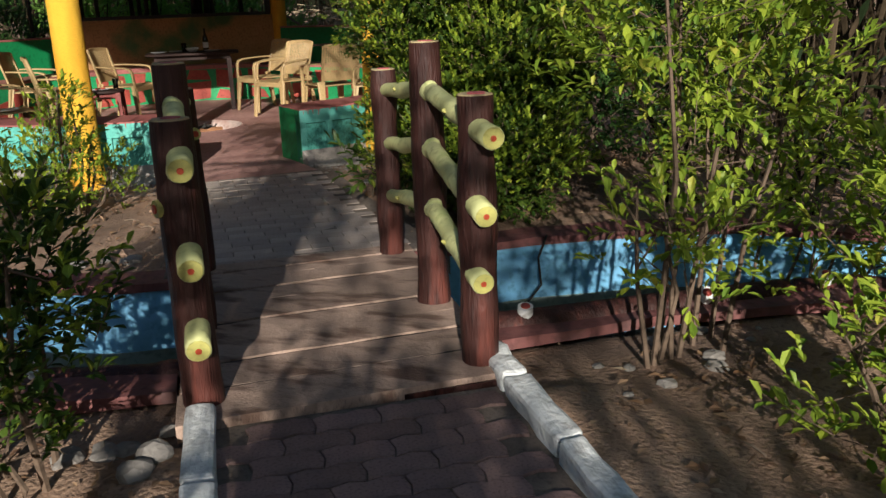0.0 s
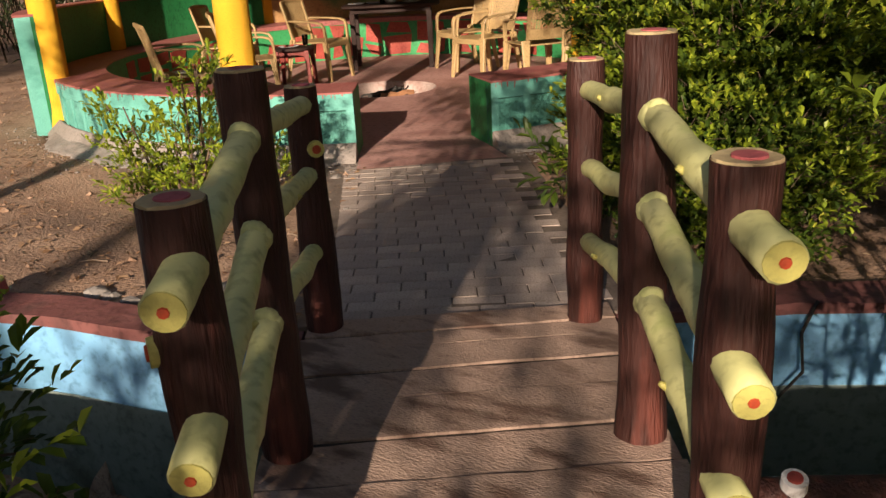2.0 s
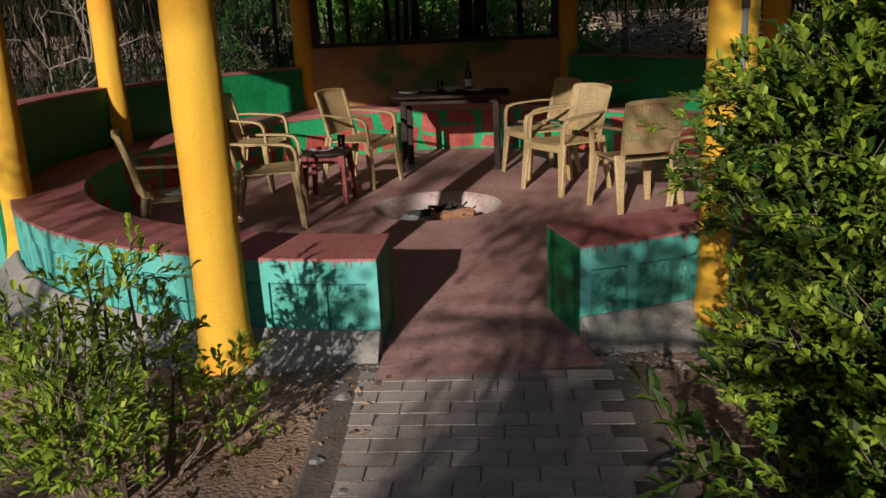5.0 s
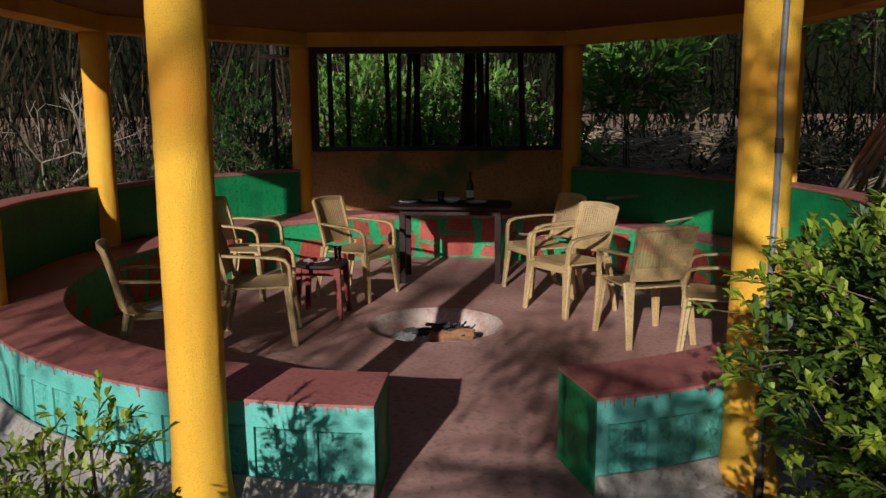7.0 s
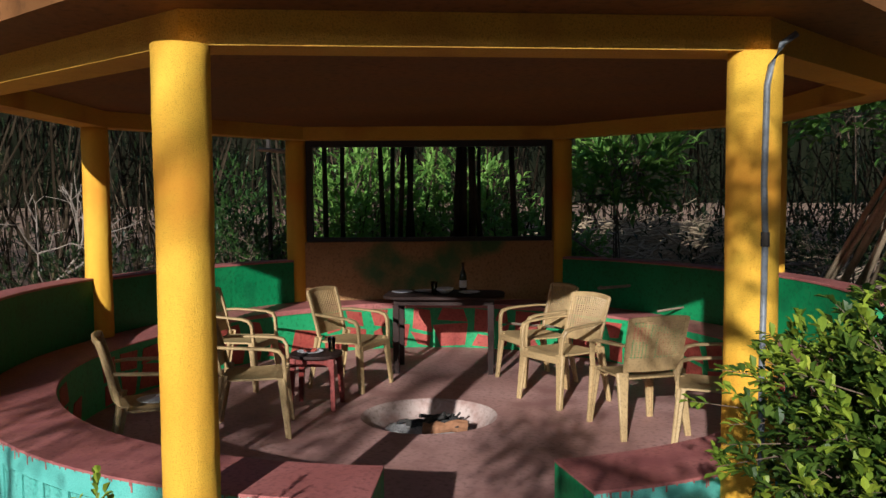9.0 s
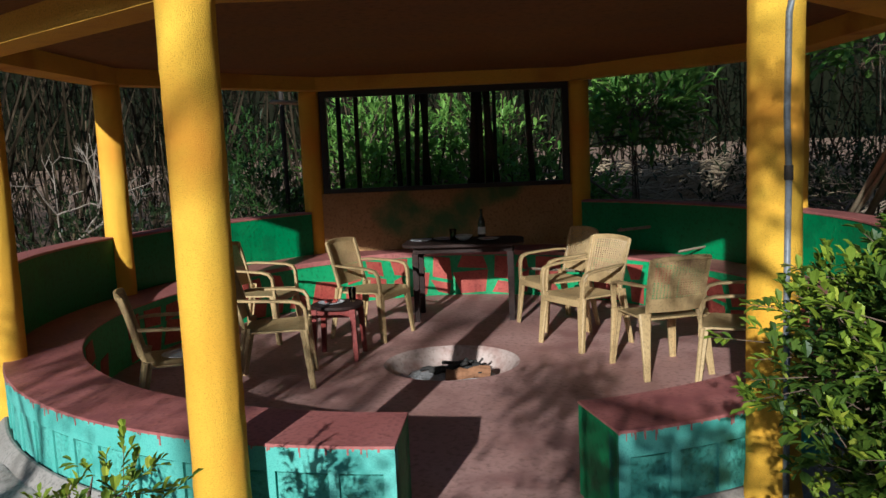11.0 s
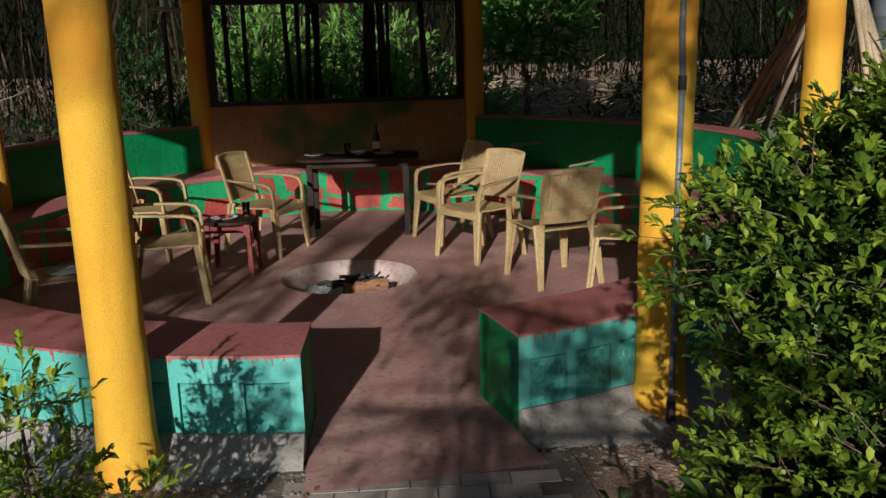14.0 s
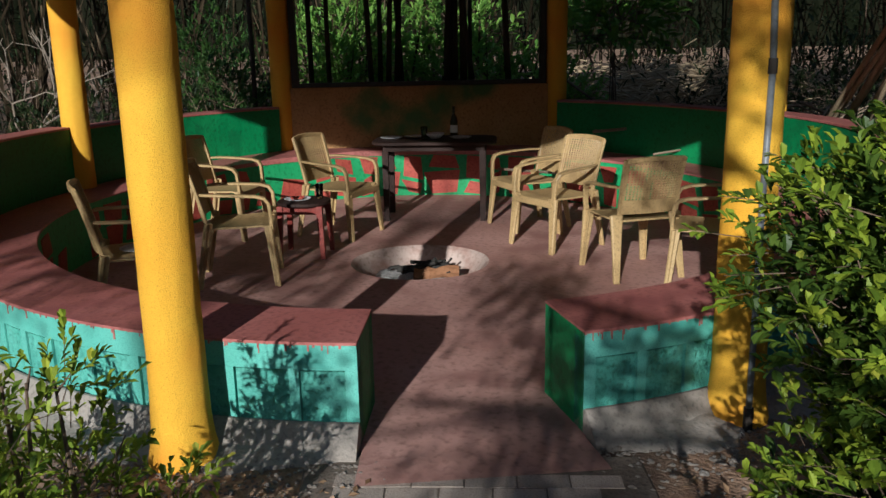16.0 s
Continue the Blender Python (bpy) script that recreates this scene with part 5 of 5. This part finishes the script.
def litter(seed, count):
    rn = random.Random(seed)
    verts, faces = [], []
    while count:
        x, y = rn.uniform(-10, 5), rn.uniform(3, 13)
        u, v = UX * x + UY * y, UY * x - UX * y
        if math.hypot(x - CX, y - CY) < 3.35 or (2.85 < v < 4.0 and u < 9.7):
            continue
        if noise.noise((x * 0.9, y * 0.9, 8)) < rn.uniform(-0.6, 0.5):
            continue
        z = ground_z(x, y)
        d = rand_dir(rn)
        d.z *= 0.25
        leaf_into(verts, faces, Vector((x, y, z + 0.012)), d.normalized(), Vector((rn.gauss(0, 0.3), rn.gauss(0, 0.3), 1)), rn.uniform(0.02, 0.06), 0.5, True)
        count -= 1
    tagged(new("leaf_litter", mesh_of("leaf_litter", verts, faces, LITTER)), "dry brown fallen leaves on the earth", "leaves", kind="stuff")
    verts, faces = [], []
    bm = bmesh.new()
    for _ in range(420):
        x, y = rn.uniform(-9, 4.5), rn.uniform(4, 12)
        u, v = UX * x + UY * y, UY * x - UX * y
        if math.hypot(x - CX, y - CY) < 3.4 or (2.8 < v < 4.05 and u < 9.7):
            continue
        a, L, z = rn.uniform(0, math.tau), rn.uniform(0.04, 0.16), ground_z(x, y)
        d = Vector((math.cos(a), math.sin(a), 0)) * L
        tube(bm, [Vector((x, y, z + 0.006)), Vector((x, y, z + 0.012)) + d * 0.5 + Vector((0, 0, rn.uniform(0, 0.01))), Vector((x, y, z + 0.008)) + d], [0.004, 0.0035, 0.002], 4)
    single("fallen_twigs", bm, TWIG, "dry fallen twigs on the earth", "twigs", kind="stuff")


def clods(seed, count):
    """Lumps of dry earth strewn over the clearing, each with a broken outline."""
    rn = random.Random(seed)
    verts, faces = [], []
    while count:
        x, y = rn.uniform(-9, 4), rn.uniform(4.5, 11.5)
        u, v = UX * x + UY * y, UY * x - UX * y
        if math.hypot(x - CX, y - CY) < 3.4 or (2.8 < v < 4.15 and u < 9.9) or noise.noise((x * 0.8, y * 0.8, 3)) < rn.uniform(-0.5, 0.4):
            continue
        g = 0.006 + 0.024 * rn.random() ** 3
        c, k = Vector((x, y, ground_z(x, y) + g * 0.25)), len(verts)
        for d in ((1, 0, 0), (0, 1, 0), (-1, 0, 0), (0, -1, 0), (0, 0, 0.8), (0, 0, -0.8)):
            verts.append(c + Vector([e * g * rn.uniform(0.7, 1.4) + rn.gauss(0, g * 0.2) for e in d]))
        for i in range(4):
            j = (i + 1) % 4
            faces.append((k + i, k + j, k + 4))
            faces.append((k + j, k + i, k + 5))
        count -= 1
    tagged(new("earth_clods", mesh_of("earth_clods", verts, faces, SOIL)), "small brown lumps of dry earth on the ground", "clods", kind="stuff")


clods(77, 1500)


def gravel(seed):
    """Clods and broken mortar along the foot of the gazebo."""
    rn = random.Random(seed)
    bm = bmesh.new()
    for i in range(2600):
        a = rn.uniform(-130, -15) if i < 800 else rn.uniform(-75, -22)
        r = 3.17 + abs(rn.gauss(0, 0.26))
        if -57 < a < -44:
            continue
        p = polar(r, a)
        g = 0.004 + 0.011 * rn.random() ** 3
        bmesh.ops.create_icosphere(bm, subdivisions=1, radius=g, matrix=Matrix.Translation((p.x, p.y, ground_z(p.x, p.y) + g * 0.4)) @ Matrix.Diagonal((rn.uniform(0.8, 1.6), rn.uniform(0.7, 1.2), rn.uniform(0.5, 0.9), 1)))
    single("gravel", bm, GRAVEL, "grey clods and broken mortar along the wall", "gravel", kind="stuff")


gravel(57)
p = uv(8.25, 4.02)
bush("broad_leaf_plant", (p.x, p.y), ((0, 0, 0.22, 0.24, 0.2), (0.15, 0.15, 0.4, 0.2, 0.2)), 200, 0.085, LEAF, 58, "broad-leaved green plant beside the paved path", 4, wide=0.4)
q = uv(6.82, 4.66)
cable = single("cable", tube(bmesh.new(), [q + Vector((0.02, -0.02, 0.06)), q + Vector((-0.02, -0.06, -0.06)), q + Vector((0.0, -0.09, -0.2)), q + Vector((-0.10, -0.16, -0.34)), q + Vector((-0.2, -0.3, -0.5)), q + Vector((-0.3, -0.4, -0.72))], 0.007, 6), POLE, "black cable hanging down the blue ditch wall", "cable", smooth=True)
litter(51, 15000)

# ---- behind the gazebo ----
bush("creeper_bush", (-8.7, 16.9), ((0, 0, 1.3, 1.0, 1.2), (1.2, 0.9, 1.2, 0.9, 1.2), (2.3, 1.6, 0.7, 0.8, 0.8)), 9000, 0.13, LEAFLIT, 61, "bright green leafy creeper behind the window", 6)
bush("castor_bush", (-4.7, 17.4), ((0, 0, 2.1, 0.6, 0.4), (-0.4, 0.1, 1.75, 0.4, 0.3)), 900, 0.22, LEAFLIT, 62, "large-leaved green plant behind the wall", 4, wide=0.35)
bush("broad_leaf_tree", (-1.9, 16.3), ((0, 0, 2.5, 0.7, 0.3), (0.8, 0.2, 2.6, 0.7, 0.35)), 900, 0.15, LEAFLIT, 63, "broad-leaved branch against the thicket", 4, wide=0.6)
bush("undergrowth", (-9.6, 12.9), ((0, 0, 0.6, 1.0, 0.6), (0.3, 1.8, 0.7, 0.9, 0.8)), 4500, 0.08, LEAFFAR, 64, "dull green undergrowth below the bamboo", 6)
bush("undergrowth", (-8.6, 14.6), ((0, 0, 0.8, 0.6, 0.8), (-1.5, 1.0, 1.2, 0.8, 1.0)), 4000, 0.09, LEAFDK, 65, "dark green undergrowth behind the low wall", 6)

# Added in these dark leaves to cover far ground that catches the sun.
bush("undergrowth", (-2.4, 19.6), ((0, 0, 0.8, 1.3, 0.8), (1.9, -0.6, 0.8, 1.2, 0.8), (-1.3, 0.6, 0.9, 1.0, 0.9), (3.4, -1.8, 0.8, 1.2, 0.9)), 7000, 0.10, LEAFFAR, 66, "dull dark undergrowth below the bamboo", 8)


def brush_pile(at, count, spread, label, seed, m, rise=0.35):
    """A heap of cut bamboo and dry branches."""
    rn = random.Random(seed)
    bm = bmesh.new()
    for _ in range(count):
        p = Vector((at[0] + rn.gauss(0, spread), at[1] + rn.gauss(0, spread * 0.6), at[2] + rn.uniform(0, rise)))
        a = rn.gauss(0.5, 0.7)
        d = Vector((math.cos(a), math.sin(a), rn.gauss(0.1, 0.25))) * rn.uniform(0.3, 1.0)
        w = rn.uniform(0.006, 0.02)
        tube(bm, [p - d, p + Vector((0, 0, rn.gauss(0, 0.03))), p + d], [w, w, w * 0.5], 4)
    single("brush_pile", bm, m, label, "brushwood", kind="stuff")


brush_pile((-5.5, 21.0, 0.35), 420, 1.1, "heap of pale cut bamboo and dry straw", 71, STRAW, 0.8)
brush_pile((-2.0, 17.2, 0.2), 320, 1.3, "heap of dry branches", 72, TWIG, 0.6)
brush_pile((-8.3, 14.9, 0.1), 120, 0.6, "dry straw on the ground", 73, STRAW, 0.2)


def branching(at, seed, label):
    rn = random.Random(seed)
    bm = bmesh.new()

    def grow(p, d, L, w, depth):
        q = p + d * L
        tube(bm, [p, p.lerp(q, 0.5) + rand_dir(rn) * L * 0.06, q], [w, w * 0.85, w * 0.7], 5)
        if depth:
            for _ in range(rn.choice((2, 3))):
                grow(q, (d + rand_dir(rn) * 0.75).normalized(), L * rn.uniform(0.55, 0.85), w * 0.62, depth - 1)

    grow(Vector(at), Vector((0.35, 0.3, 1)).normalized(), 0.7, 0.028, 4)
    single("bare_sapling", bm, BARE, label, "sapling")


branching((-9.9, 12.3, 0), 81, "pale bare branching sapling")
# a post and a pale board beside the thicket
lamp = thing("post", (-8.07, 14.42, 0), "thin dark post with a pale board on top", "post")
part("shaft", tube(bmesh.new(), [(0, 0, -0.1), (0.01, 0, 1.2), (0, 0.01, 2.5)], 0.028, 8, True, 0.05), POLE, lamp)
part("board", box(bmesh.new(), -0.22, 0.16, -0.05, 0.05, 2.27, 2.30, pose(0, 0, 0, 14, 5, 36), bevel=0.006), STRAW, lamp, "pale board")

# bamboo poles propped against the far pillar
rn = random.Random(91)
for i in range(10):
    s = i / 9
    foot = Vector((-2.55 + 0.55 * s + rn.gauss(0, 0.04), 16.35 - 0.1 * s + rn.gauss(0, 0.08), -0.02))
    top = Vector((-0.95 + rn.gauss(0, 0.05) + 0.10 * s, 13.46 + rn.gauss(0, 0.04), 2.28 + rn.uniform(-0.12, 0.1)))
    foot = foot + (foot - top) * 0.04
    foot.z = 0.0
    bm = bmesh.new()
    w = rn.uniform(0.016, 0.026)
    tube(bm, [foot, foot.lerp(top, 0.5) + Vector((0, 0, -0.02)), top], [w, w, w * 0.85], 8)
    single("bamboo_pole", bm, STRAW, "pale dry bamboo pole propped against a pillar", "pole", "propped bamboo poles", smooth=True)
for i in range(4):
    foot = Vector((-0.45 + 0.1 * i, 12.75 - 0.1 * i, 0.0))
    top = Vector((-0.92 + 0.03 * i, 13.18, 2.2 - 0.08 * i))
    bm = bmesh.new()
    tube(bm, [foot, foot.lerp(top, 0.5), top], 0.022, 8)
    single("bamboo_pole", bm, STRAW, "pale dry bamboo pole propped against a pillar", "pole", "propped bamboo poles", smooth=True)
drum = thing("water_drum", (-0.55, 14.65, 0), "blue-grey drum on a rough masonry stand", "drum")
part("stand", box(bmesh.new(), -0.35, 0.35, -0.35, 0.35, -0.1, 1.35, bevel=0.02), CEMENT, drum)
part("barrel", lathe(bmesh.new(), [(0, 1.352), (0.28, 1.352), (0.29, 1.37), (0.285, 1.6), (0.295, 1.62), (0.285, 1.64), (0.285, 1.85), (0.295, 1.87), (0.285, 1.89), (0.285, 2.1), (0.27, 2.13), (0, 2.13)], 28), PIPE, drum, smooth=True)

# ---- pavers, piece by piece ----
PAVER_ME = paver_mesh("paver", [(-0.098, -0.048), (0.098, -0.048), (0.098, 0.048), (-0.098, 0.048)], 0.04, 0.012, PAVER)
HALF_ME = paver_mesh("paver", [(-0.0475, -0.048), (0.0475, -0.048), (0.0475, 0.048), (-0.0475, 0.048)], 0.04, 0.02, PAVER)
ZIG_ME = paver_mesh("paver", zigzag(0.196, 0.098), 0.04, 0.03, PAVERRED)
lay(near_path, ZIG_ME, 2.43, 5.14, lambda u: 3.375, 0.93, 0.20, 0.1025, 1)
lay(far_path, PAVER_ME, 6.815, 9.55, lambda u: 3.39 - 0.16 * max(0, u - 7.2) / 2.4, 1.10, 0.202, 0.102, 2, HALF_ME)
